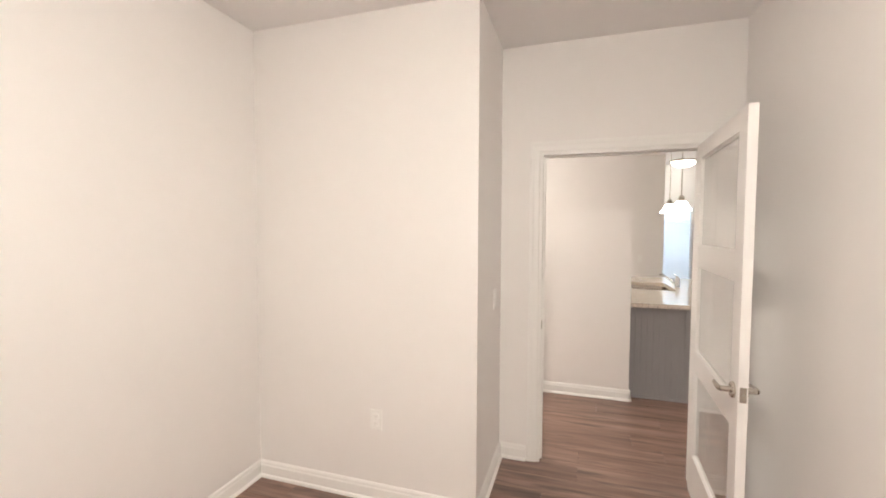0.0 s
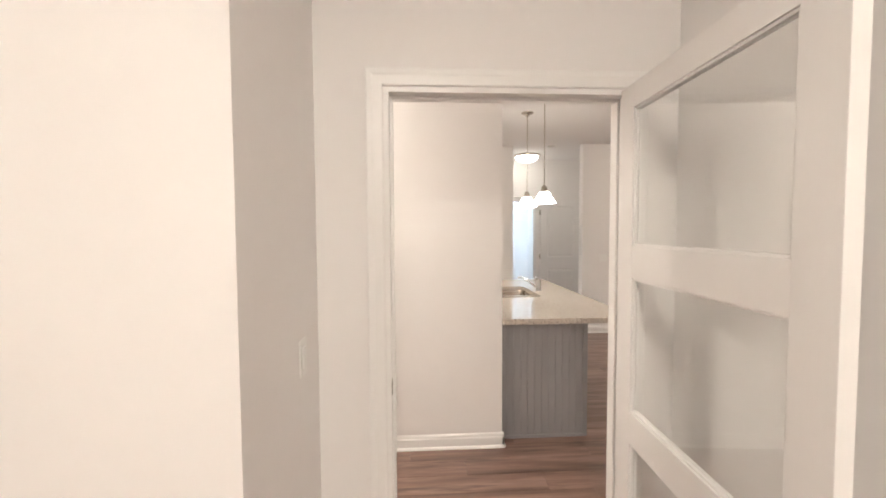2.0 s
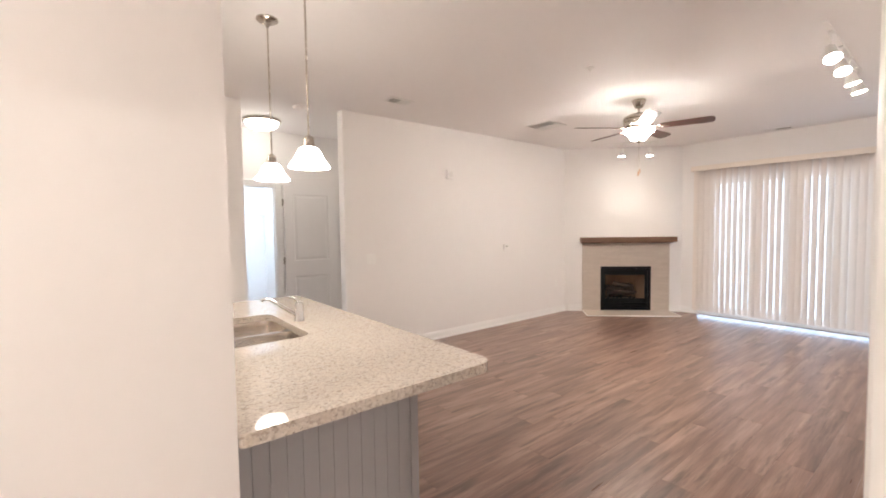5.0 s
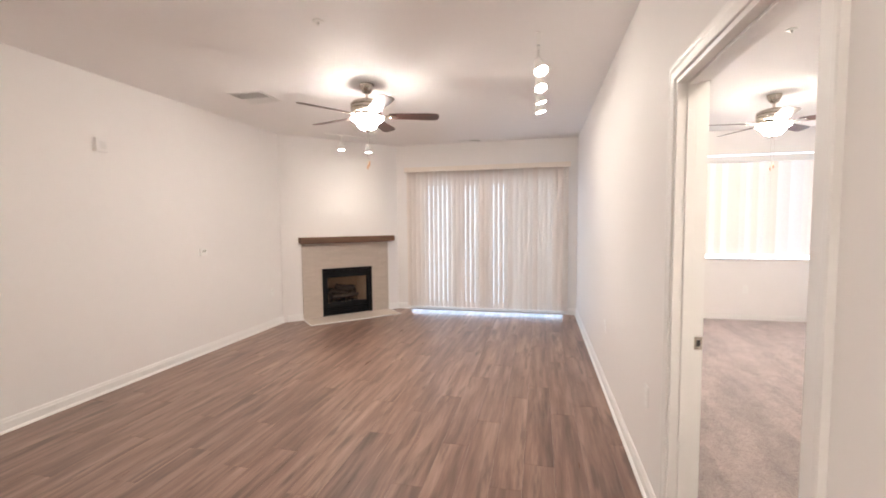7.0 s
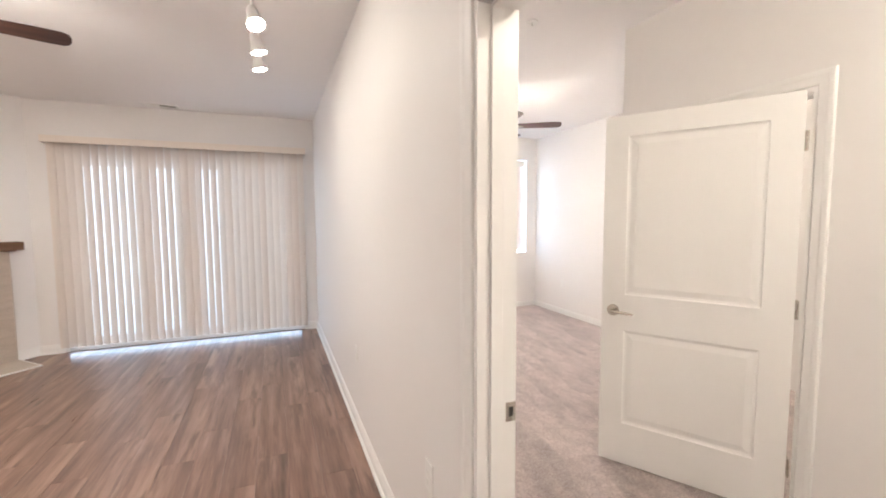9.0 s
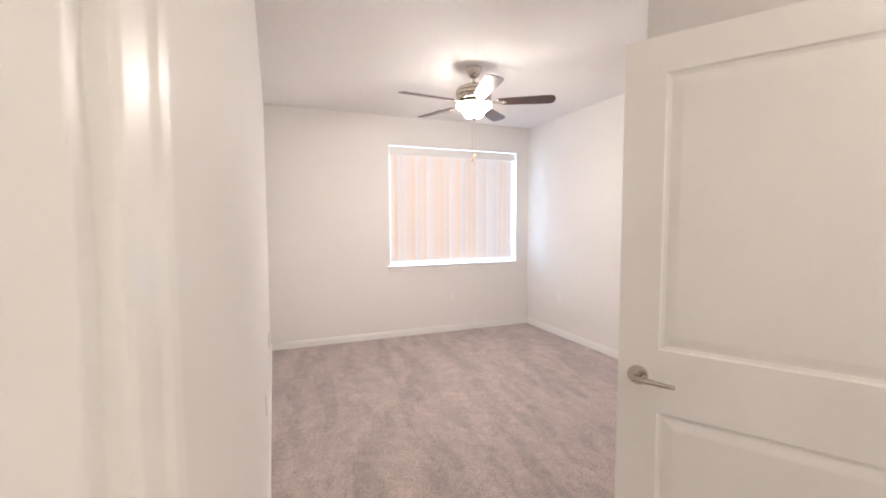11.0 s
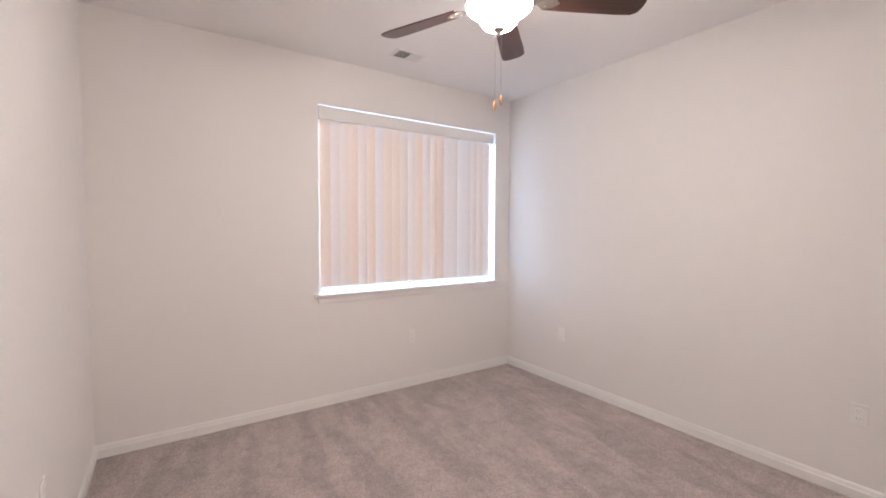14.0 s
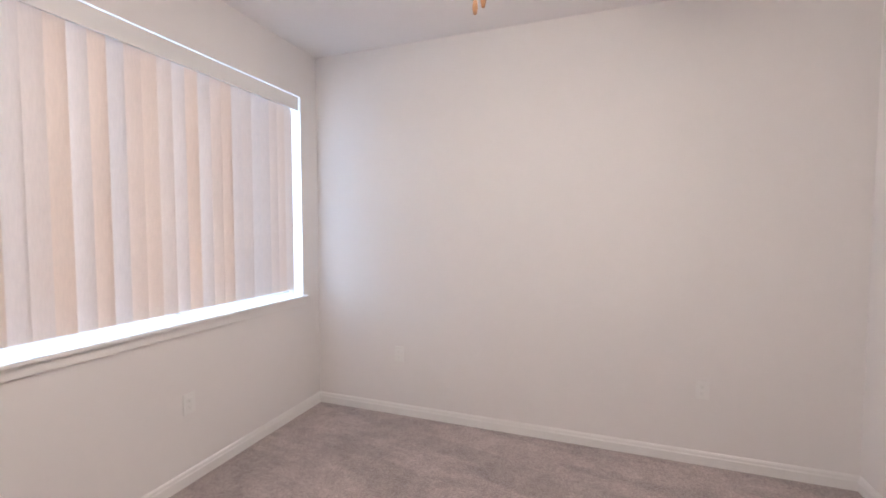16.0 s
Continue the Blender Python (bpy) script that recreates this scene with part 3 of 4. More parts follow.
# ---- kitchen peninsula ----
unit = thing("peninsula_cabinet", "grey painted beadboard peninsula cabinet under the granite top", "cabinet", pose(0, 0, 0))
CX0, CX1, CY0, CY1, CZ = 0.325, 0.967, 4.562, 6.68, 0.862
bm = fresh()
add_box(bm, (CX0, CY0 + 0.016, 0.0), (CX1 - 0.012, CY0 + 0.030, CZ))
add_box(bm, (CX1 - 0.012, CY0 + 0.016, 0.0), (CX1, CY1, CZ))
add_box(bm, (CX0, CY1 - 0.016, 0.0), (CX1 - 0.012, CY1, CZ))
add_box(bm, (CX0 - 0.012, CY0 + 0.030, 0.10), (CX0, CY1, CZ))
part(unit, "body", bm, GREY)
bm = fresh()
add_box(bm, (CX1 - 0.030, CY0 - 0.006, 0.024), (CX1 + 0.004, CY0 + 0.016, CZ), 0.002)
add_box(bm, (CX0, CY0 - 0.006, 0.0), (CX1 + 0.004, CY0 + 0.016, 0.024), 0.003)
part(unit, "corner_trim", bm, GREY, label="grey corner post and foot strip")
count = 12
pitch = (CX1 - 0.030 - CX0) / count
bm = fresh()
add_box(bm, (0.0006, 0, 0.024), (pitch - 0.0006, 0.016, CZ), 0.0017)
board = part(unit, "bead_board", bm, GREY, m=Matrix.Translation((CX0, CY0, 0)))
for k in range(1, count):
    twin = new("bead_board", board.data)
    twin.parent, twin.matrix_basis = unit, Matrix.Translation((CX0 + k * pitch, CY0, 0))

slab = thing("granite_countertop", "cream and brown speckled granite top with rounded corners", "countertop", pose(0, 0, CZ))
bm = fresh()
SX0, SX1, SY0, SY1 = 0.455, 0.878, 5.36, 6.09
loops = [round_rect(0.322, 4.452, 1.287, 6.72, (0.02, 0.075, 0.04, 0.01)), round_rect(SX0, SY0, SX1, SY1, (0.07, 0.07, 0.07, 0.07))]
for loop in loops:
    vs = [bm.verts.new((x, y, 0.040)) for x, y in loop]
    for k in range(len(vs)):
        bm.edges.new((vs[k], vs[(k + 1) % len(vs)]))
bmesh.ops.triangle_fill(bm, use_beauty=True, use_dissolve=False, edges=bm.edges)
out = bmesh.ops.extrude_face_region(bm, geom=list(bm.faces))["geom"]
bmesh.ops.translate(bm, verts=[v for v in out if isinstance(v, bmesh.types.BMVert)], vec=(0, 0, -0.040))
part(slab, "top", bm, GRANITE, bevel=0.004)

sink = thing("kitchen_sink", "stainless steel undermount sink with two bowls", "sink", pose(0, 0, 0.70))


def add_bowl(bm, x0, y0, x1, y1, top, deep):
    rings = []
    for inset, z, r in ((-0.016, top, 0.075), (0.0, top, 0.062), (0.004, top - 0.03, 0.06), (0.012, top - deep + 0.03, 0.055), (0.030, top - deep + 0.006, 0.045), (0.055, top - deep, 0.03)):
        rings.append([bm.verts.new((x, y, z)) for x, y in round_rect(x0 + inset, y0 + inset, x1 - inset, y1 - inset, (r, r, r, r))])
    n = len(rings[0])
    for lo, hi in zip(rings, rings[1:]):
        for k in range(n):
            bm.faces.new((lo[k], lo[(k + 1) % n], hi[(k + 1) % n], hi[k]))
    bm.faces.new(rings[-1])


for y0, y1 in ((SY0 + 0.004, 5.711), (5.739, SY1 - 0.004)):
    bm = fresh()
    add_bowl(bm, SX0 + 0.004, y0, SX1 - 0.004, y1, CZ - 0.70 - 0.002, 0.19)
    part(sink, "bowl", bm, STEEL, True)
    drain = fresh()
    add_lathe(drain, [(0.0, 0.0), (0.030, 0.001), (0.042, 0.004), (0.046, 0.002)], 24, ((SX0 + SX1) / 2, (y0 + y1) / 2, CZ - 0.70 - 0.190))
    part(sink, "drain", drain, CHROME, True, "chrome drain ring")

tap = thing("kitchen_faucet", "chrome single-lever kitchen faucet beside the sink", "faucet", pose(0.950, 5.745, 0.902))
bm = fresh()
add_lathe(bm, [(0.0, 0.0), (0.031, 0.0), (0.031, 0.005), (0.028, 0.012), (0.026, 0.018), (0.025, 0.095), (0.022, 0.110), (0.010, 0.117), (0.0, 0.118)], 28)
part(tap, "body", bm, CHROME, True)
bm = fresh()
add_tube(bm, [(-0.008, 0.010, 0.030), (-0.045, 0.056, 0.060), (-0.090, 0.110, 0.097), (-0.118, 0.144, 0.119), (-0.132, 0.161, 0.125), (-0.150, 0.183, 0.124), (-0.158, 0.193, 0.112)], [0.012, 0.0115, 0.0105, 0.010, 0.010, 0.011, 0.0115], 14)
part(tap, "spout", bm, CHROME, True)
bm = fresh()
add_tube(bm, [(0.0, 0.0, 0.112), (-0.010, 0.012, 0.126), (-0.024, 0.030, 0.136), (-0.036, 0.048, 0.139)], [0.009, 0.0075, 0.0062, 0.0055], 12)
part(tap, "lever", bm, CHROME, True)

# ---- fireplace in the corner (in the frame of the wall across it) ----
fire = thing("fireplace", "corner gas fireplace with beige stone tile surround and black firebox", "fireplace", CORNER)
FX0, FX1, FZ0, FZ1 = 0.523, 1.333, 0.016, 0.757
bm = fresh()
for a, b in (((0.226, -0.0185, 0.0), (FX0, -0.001, 1.16)), ((FX1, -0.0185, 0.0), (1.626, -0.001, 1.16)), ((FX0, -0.0185, FZ1), (FX1, -0.001, 1.16))):
    add_box(bm, a, b)
part(fire, "grout_bed", bm, GROUT)
TILES = []
for x0, x1 in ((0.226, FX0), (FX1, 1.626)):
    TILES += [(x0, x1, 0.016, 0.150), (x0, x1, 0.150, 0.455), (x0, x1, 0.455, FZ1)]
TILES += [(0.226, 0.836, FZ1, 1.06), (0.836, 1.446, FZ1, 1.06), (1.446, 1.626, FZ1, 1.06), (0.226, 0.531, 1.06, 1.164), (0.531, 1.141, 1.06, 1.164), (1.141, 1.626, 1.06, 1.164)]
for x0, x1, z0, z1 in TILES:
    part(fire, "tile", add_box(fresh(), (x0 + 0.0012, -0.020, z0 + 0.0012), (x1 - 0.0012, -0.009, z1 - 0.0012), 0.0012), STONE)
for x0, x1 in ((0.226, 0.690), (0.690, 1.160), (1.160, 1.626)):
    part(fire, "hearth_tile", add_box(fresh(), (x0 + 0.0012, -0.445, 0.001), (x1 - 0.0012, -0.011, 0.015), 0.0015), STONE)
bm = fresh()
add_box(bm, (0.214, -0.458, 0.0005), (1.638, -0.446, 0.0165), 0.003)
add_box(bm, (0.214, -0.446, 0.0005), (0.2255, -0.021, 0.0165), 0.003)
add_box(bm, (1.6265, -0.446, 0.0005), (1.638, -0.021, 0.0165), 0.003)
part(fire, "hearth_edge", bm, TRIM, label="pale metal edge strip")
bm = fresh()
add_box(bm, (FX0 + 0.001, -0.030, FZ0), (FX0 + 0.048, 0.02, FZ1 - 0.001), 0.002)
add_box(bm, (FX1 - 0.048, -0.030, FZ0), (FX1 - 0.001, 0.02, FZ1 - 0.001), 0.002)
add_box(bm, (FX0 + 0.048, -0.030, FZ1 - 0.028), (FX1 - 0.048, 0.02, FZ1 - 0.001), 0.002)
add_box(bm, (FX0 + 0.048, 0.004, FZ1 - 0.150), (FX1 - 0.048, 0.02, FZ1 - 0.030), 0.002)
add_box(bm, (FX0 + 0.048, 0.008, 0.216), (FX0 + 0.088, 0.02, FZ1 - 0.151))
add_box(bm, (FX1 - 0.088, 0.008, 0.216), (FX1 - 0.048, 0.02, FZ1 - 0.151))
add_box(bm, (FX0 + 0.048, 0.012, FZ0), (FX1 - 0.048, 0.02, 0.215))
part(fire, "metal_front", bm, BLACK)
part(fire, "hood", add_box(fresh(), (FX0 + 0.050, -0.034, FZ1 - 0.062), (FX1 - 0.050, -0.012, FZ1 - 0.032), 0.004), BLACK)
for k in range(5):
    bm = fresh()
    add_box(bm, (FX0 + 0.050, -0.016, 0), (FX1 - 0.050, 0.010, 0.006), 0.001)
    part(fire, "louver", bm, BLACK, m=Matrix.Translation((0, 0, 0.026 + 0.028 * k)) @ Matrix.Rotation(radians(-6), 4, "X"))
bm = fresh()
for a, b in (((FX0 + 0.10, 0.40, 0.165), (FX1 - 0.10, 0.415, FZ1)), ((FX0 + 0.03, 0.10, 0.15), (FX1 - 0.03, 0.415, 0.165))):
    add_box(bm, a, b)
for x0, x1 in ((FX0 + 0.03, FX0 + 0.10), (FX1 - 0.03, FX1 - 0.10)):
    quad = [(x0, 0.02), (x1, 0.40), (x1 + (0.015 if x1 > x0 else -0.015) * -1, 0.415), (x0 + (-0.012 if x1 > x0 else 0.012), 0.02)]
    add_prism(bm, quad, 0.16, FZ1)
part(fire, "fire_brick", bm, BRICK, label="tan moulded fire brick lining")
bm = fresh()
add_box(bm, (FX0 - 0.01, 0.43, 0.0), (FX1 + 0.01, 0.44, 0.80))
add_box(bm, (FX0 - 0.01, 0.10, 0.765), (FX1 + 0.01, 0.43, 0.80))
add_box(bm, (FX0 - 0.02, 0.02, 0.0), (FX0 - 0.01, 0.44, 0.80))
add_box(bm, (FX1 + 0.01, 0.02, 0.0), (FX1 + 0.02, 0.44, 0.80))
part(fire, "firebox_shell", bm, BLACK)


def log_bm(length, r, seed):
    rng = random.Random(seed)
    bm = fresh()
    n = 9
    pts = [((k / (n - 1) - 0.5) * length, rng.uniform(-0.012, 0.012), rng.uniform(-0.008, 0.008)) for k in range(n)]
    add_tube(bm, pts, [r * rng.uniform(0.82, 1.12) for _ in range(n)], 12)
    for v in bm.verts:
        v.co += Vector((rng.uniform(-1, 1), rng.uniform(-1, 1), rng.uniform(-1, 1))) * r * 0.07
    return bm


for n, (x, y, z, turn, tip, length, r) in enumerate([(0.91, 0.25, 0.35, 4, 2, 0.46, 0.055), (0.90, 0.17, 0.285, -6, -3, 0.40, 0.047), (0.95, 0.20, 0.415, 16, 12, 0.36, 0.044), (0.77, 0.20, 0.335, 70, 24, 0.20, 0.040), (1.08, 0.19, 0.33, -60, 30, 0.22, 0.042)]):
    part(fire, "log", log_bm(length, r, n), BARK, True, "charred ceramic gas log", pose(x, y, z, 0, tip, turn))
bm = fresh()
for k in range(7):
    x = 0.70 + 0.07 * k
    add_tube(bm, [(x, 0.10, 0.235), (x, 0.11, 0.205), (x, 0.20, 0.200), (x, 0.32, 0.205)], 0.007, 8)
for y in (0.13, 0.29):
    add_tube(bm, [(0.68, y, 0.196), (1.14, y, 0.196)], 0.007, 8)
for x in (0.72, 1.10):
    for y in (0.13, 0.29):
        add_tube(bm, [(x, y, 0.164), (x, y, 0.198)], 0.006, 8)
part(fire, "grate", bm, BLACK, True, "black iron grate")
rng = random.Random(5)
bm = fresh()
for k in range(46):
    s = rng.uniform(0.012, 0.026)
    m = pose(rng.uniform(0.70, 1.14), rng.uniform(0.09, 0.20), 0.172 + rng.uniform(0, 0.02), rng.uniform(0, 90), rng.uniform(0, 90), rng.uniform(0, 90)) @ Matrix.Diagonal((s, s * 0.8, s * 0.6, 1))
    bmesh.ops.create_icosphere(bm, subdivisions=1, radius=0.7, matrix=m)
part(fire, "embers", bm, EMBER, label="loose pale ember stones")["kind"] = "stuff"

shelf = thing("mantel_shelf", "brown stained wooden mantel beam above the fireplace", "mantel", CORNER)
bm = fresh()
add_box(bm, (0.185, -0.150, 1.166), (1.695, 0.0, 1.250), 0.004)
part(shelf, "beam", bm, MANTEL)
bm = fresh()
add_box(bm, (0.200, -0.026, 1.150), (1.680, -0.0205, 1.166), 0.002)
part(shelf, "scribe_strip", bm, MANTEL)


# ---- ceiling fans ----
def ceiling_fan(label, x, y, first, glow):
    ob = thing("ceiling_fan", label, "ceiling fan", pose(x, y, ROOM_H), "ceiling fans")
    part(ob, "canopy", add_lathe(fresh(), [(0.0, 0.0), (0.066, 0.0), (0.068, -0.006), (0.065, -0.016), (0.056, -0.044), (0.043, -0.070), (0.034, -0.080), (0.018, -0.084), (0.0, -0.084)], 36), NICKEL, True)
    part(ob, "downrod", add_tube(fresh(), [(0, 0, -0.080), (0, 0, -0.150)], 0.0125, 16), NICKEL, True)
    part(ob, "motor", add_lathe(fresh(), [(0.0, -0.138), (0.030, -0.140), (0.095, -0.148), (0.138, -0.168), (0.150, -0.188), (0.151, -0.196), (0.146, -0.200), (0.151, -0.204), (0.151, -0.226), (0.146, -0.230), (0.150, -0.234), (0.146, -0.262), (0.122, -0.284), (0.100, -0.2935), (0.0, -0.2935)], 44), NICKEL, True)
    part(ob, "light_kit", add_lathe(fresh(), [(0.0, -0.283), (0.070, -0.283), (0.076, -0.294), (0.1435, -0.298), (0.1435, -0.301), (0.060, -0.304), (0.034, -0.312), (0.012, -0.316), (0.008, -0.324), (0.007, -0.417), (0.0, -0.417)], 36), NICKEL, True)
    blade = fresh()
    outline = [(0.0, -0.050), (0.12, -0.058), (0.36, -0.068), (0.432, -0.066), (0.456, -0.050), (0.466, -0.020), (0.466, 0.020), (0.456, 0.050), (0.432, 0.066), (0.36, 0.068), (0.12, 0.058), (0.0, 0.050)]
    add_prism(blade, outline, -0.003, 0.003)
    arm = fresh()
    add_prism(arm, [(-0.090, -0.013), (-0.03, -0.016), (0.0, -0.040), (0.045, -0.030), (0.075, 0.0), (0.045, 0.030), (0.0, 0.040), (-0.03, 0.016), (-0.090, 0.013)], -0.008, -0.0035)
    for bx, by in ((0.012, -0.022), (0.012, 0.022), (0.05, 0.0)):
        add_lathe(arm, [(0.0, -0.011), (0.004, -0.0105), (0.005, -0.008)], 10, (bx, by, 0))
    blades = [build("blade", blade, BLADE, False, 0.0015), build("blade_arm", arm, NICKEL, False, 0.001)]
    for k in range(5):
        m = Matrix.Rotation(radians(first + 72 * k), 4, "Z") @ Matrix.Translation((0.205, 0, -0.287)) @ Matrix.Rotation(radians(-12), 4, "X")
        for src in blades:
            one = src if k == 0 else src.copy()
            if k:
                scene.collection.objects.link(one)
            one.parent, one.matrix_basis = ob, m
    part(ob, "bowl", add_lathe(fresh(), [(0.142, -0.309), (0.148, -0.313), (0.148, -0.319), (0.134, -0.333), (0.108, -0.351), (0.090, -0.370), (0.080, -0.390), (0.067, -0.404), (0.042, -0.413), (0.0, -0.415)], 44), glow, True, "glowing white glass bowl")
    part(ob, "finial", add_lathe(fresh(), [(0.0, -0.413), (0.026, -0.415), (0.024, -0.422), (0.011, -0.427), (0.009, -0.437), (0.005, -0.444), (0.0, -0.445)], 20), NICKEL, True)
    for dx, dy, end in ((0.014, 0.008, -0.735), (-0.002, -0.014, -0.710)):
        part(ob, "pull_chain", add_tube(fresh(), [(dx * 0.6, dy * 0.6, -0.420), (dx, dy, -0.45), (dx, dy, end)], 0.0008, 6), NICKEL, True)
        part(ob, "pull_fob", add_lathe(fresh(), [(0.0, 0.004), (0.0035, 0.002), (0.006, -0.012), (0.0075, -0.026), (0.005, -0.040), (0.0, -0.043)], 14, (dx, dy, end)), FOB, True, "turned wooden pull")
    return ob


ceiling_fan("brushed nickel living room fan with dark wood blades and lit bowl", 4.44, 5.435, -71, GLOW_BOWL)
ceiling_fan("brushed nickel bedroom fan with dark wood blades and lit bowl", 5.785, 1.515, -121.0, GLOW_BED)


# ---- pendants and the hall lamp ----
def pendant(x, y):
    ob = thing("pendant_lamp", "nickel rod pendant with lit white bell glass over the counter", "pendant lamp", pose(x, y, ROOM_H), "pendants over the counter")
    part(ob, "canopy", add_lathe(fresh(), [(0.0, 0.0), (0.064, 0.0), (0.064, -0.008), (0.050, -0.018), (0.022, -0.024), (0.014, -0.040), (0.008, -0.050), (0.0, -0.051)], 32), NICKEL, True)
    part(ob, "rod", add_tube(fresh(), [(0, 0, -0.045), (0, 0, -0.828)], 0.0048, 10), NICKEL, True)
    part(ob, "socket_cup", add_lathe(fresh(), [(0.0, -0.822), (0.014, -0.824), (0.022, -0.830), (0.026, -0.836), (0.026, -0.848), (0.022, -0.852), (0.026, -0.856), (0.026, -0.849), (0.030, -0.874), (0.030, -0.886), (0.0, -0.886)], 28), NICKEL, True)
    part(ob, "shade", add_lathe(fresh(), [(0.026, -0.880), (0.038, -0.883), (0.048, -0.891), (0.058, -0.906), (0.068, -0.928), (0.082, -0.951), (0.097, -0.969), (0.103, -0.980), (0.101, -0.983), (0.094, -0.972), (0.079, -0.951), (0.065, -0.928), (0.055, -0.906), (0.042, -0.891), (0.026, -0.887)], 40), GLOW_PEND, True, "glowing white bell glass")
    return ob


pendant(0.886, 5.355)
pendant(0.896, 5.995)


def flush_lamp(label, x, y, glow):
    ob = thing("flush_ceiling_lamp", label, "ceiling lamp", pose(x, y, ROOM_H), "flush ceiling lamps")
    part(ob, "pan", add_lathe(fresh(), [(0.0, 0.0), (0.205, 0.0), (0.212, -0.010), (0.212, -0.026), (0.200, -0.034), (0.186, -0.034), (0.186, -0.028), (0.0, -0.028)], 44), NICKEL, True)
    part(ob, "bowl", add_lathe(fresh(), [(0.186, -0.030), (0.180, -0.050), (0.160, -0.080), (0.125, -0.104), (0.07, -0.118), (0.0, -0.122)], 44), glow, True, "glowing white glass bowl")
    return ob


flush_lamp("nickel rimmed flush lamp with lit white bowl in the hall", 1.545, 8.47, GLOW_HALL)
flush_lamp("nickel rimmed flush lamp with lit white bowl in the study", -0.30, 0.46, GLOW_STUDY)
flush_lamp("nickel rimmed flush lamp with lit white bowl in the bathroom", 2.6, 0.5, GLOW_FLUSH)
# Out-of-view lamp, added behind the kitchen wall to fill the room.
flush_lamp("unseen flush lamp added to brighten the kitchen side", -0.85, 6.1, GLOW_FLUSH)
# Foyer lamp is unseen; added so the foyer walls get enough light.
flush_lamp("unseen flush lamp added to brighten the foyer", -1.50, 3.92, GLOW_FOYER_FILL)
# Added lamp, out of view, to light the entry and half-open bathroom door.
flush_lamp("unseen flush lamp added to brighten the bedroom entry", 1.40, 2.36, GLOW_FLUSH)
flush_lamp("flush lamp with cool white lit bowl in the closet", 1.45, 10.0, GLOW_COOL)


# ---- track lights ----
def track_light(label, m, length, heads, power, start=0.0):
    """A white rail on the ceiling with lamp heads; heads: place along the rail, tilt away from straight down, turn."""
    ob = thing("track_light", label, "track light", m, "track lights")
    part(ob, "rail", add_box(fresh(), (start, -0.015, -0.009), (length, 0.015, 0.0), 0.002), PLASTIC)
    for at, tilt, turn in heads:
        neck = fresh()
        add_box(neck, (at - 0.030, -0.013, -0.024), (at + 0.030, 0.013, -0.008), 0.003)
        add_tube(neck, [(at, 0, -0.030), (at, 0, -0.115)], 0.007, 10)
        part(ob, "stem", neck, PLASTIC)
        local = Matrix.Translation((at, 0, -0.125)) @ Matrix.Rotation(radians(turn), 4, "Z") @ Matrix.Rotation(radians(tilt), 4, "Y")
        part(ob, "lamp_head", add_lathe(fresh(), [(0.0, 0.030), (0.022, 0.026), (0.030, 0.010), (0.033, -0.030), (0.045, -0.070), (0.049, -0.092), (0.048, -0.093), (0.047, -0.087), (0.0, -0.083)], 32), PLASTIC, True, "white round lamp head", local)
        part(ob, "lens", add_lathe(fresh(), [(0.047, -0.089), (0.030, -0.094), (0.0, -0.096)], 28), GLOW_HEAD, True, "glowing lamp lens", local)
        beam = m @ local @ Matrix.Translation((0, 0, -0.10))
        lamp("track_beam", "SPOT", beam, power, (1.0, 0.86, 0.68), spot=105, radius=0.04)
    return ob


track_light("white ceiling track with four lit heads along the wall", pose(3.38, 3.88, ROOM_H), 1.80, [(0.56, 32, 25), (0.94, 28, 25), (1.30, 14, 90), (1.63, 12, 90)], 2.2, 0.34)
track_light("white ceiling track with two lit heads before the fireplace", pose(6.27, 6.86, ROOM_H, 0, 0, -45), 0.78, [(0.235, -5, -90), (0.655, -4, -90)], 10.5)

# ---- sliding door and its vertical blind ----
slider = thing("sliding_door", "white framed sliding glass patio door behind the blind", "door", pose(7.56, 3.50, 0))
bm = fresh()
add_box(bm, (-0.05, 0.0, 0.0), (0.05, 2.47, 0.045), 0.003)
add_box(bm, (-0.05, 0.0, 2.155), (0.05, 2.47, 2.20), 0.003)
add_box(bm, (-0.05, 0.0, 0.045), (0.05, 0.05, 2.155), 0.003)
add_box(bm, (-0.05, 2.42, 0.045), (0.05, 2.47, 2.155), 0.003)
part(slider, "frame", bm, TRIM)
for y0, x in ((0.05, -0.022), (1.20, 0.022)):
    bm = fresh()
    add_box(bm, (x - 0.02, y0, 0.046), (x + 0.02, y0 + 0.08, 2.154), 0.003)
    add_box(bm, (x - 0.02, y0 + 1.14, 0.046), (x + 0.02, y0 + 1.22, 2.154), 0.003)
    add_box(bm, (x - 0.02, y0 + 0.08, 0.046), (x + 0.02, y0 + 1.14, 0.13), 0.003)
    add_box(bm, (x - 0.02, y0 + 0.08, 2.07), (x + 0.02, y0 + 1.14, 2.154), 0.003)
    part(slider, "sash", bm, TRIM)
    pane = part(slider, "pane", add_box(fresh(), (x - 0.003, y0 + 0.075, 0.125), (x + 0.003, y0 + 1.145, 2.075)), GLASS, label="clear glass pane")
    pane.visible_shadow = False


def vane_bm(width, height, bow):
    """One slightly bowed vane, hung from its top middle."""
    bm = fresh()
    n = 6
    pts = [((k / n - 0.5) * width, bow * (1 - (2 * k / n - 1) ** 2)) for k in range(n + 1)]
    outline = [(x, y) for x, y in pts] + [(x, y + 0.0012) for x, y in reversed(pts)]
    return add_prism(bm, outline, -height, 0.0)


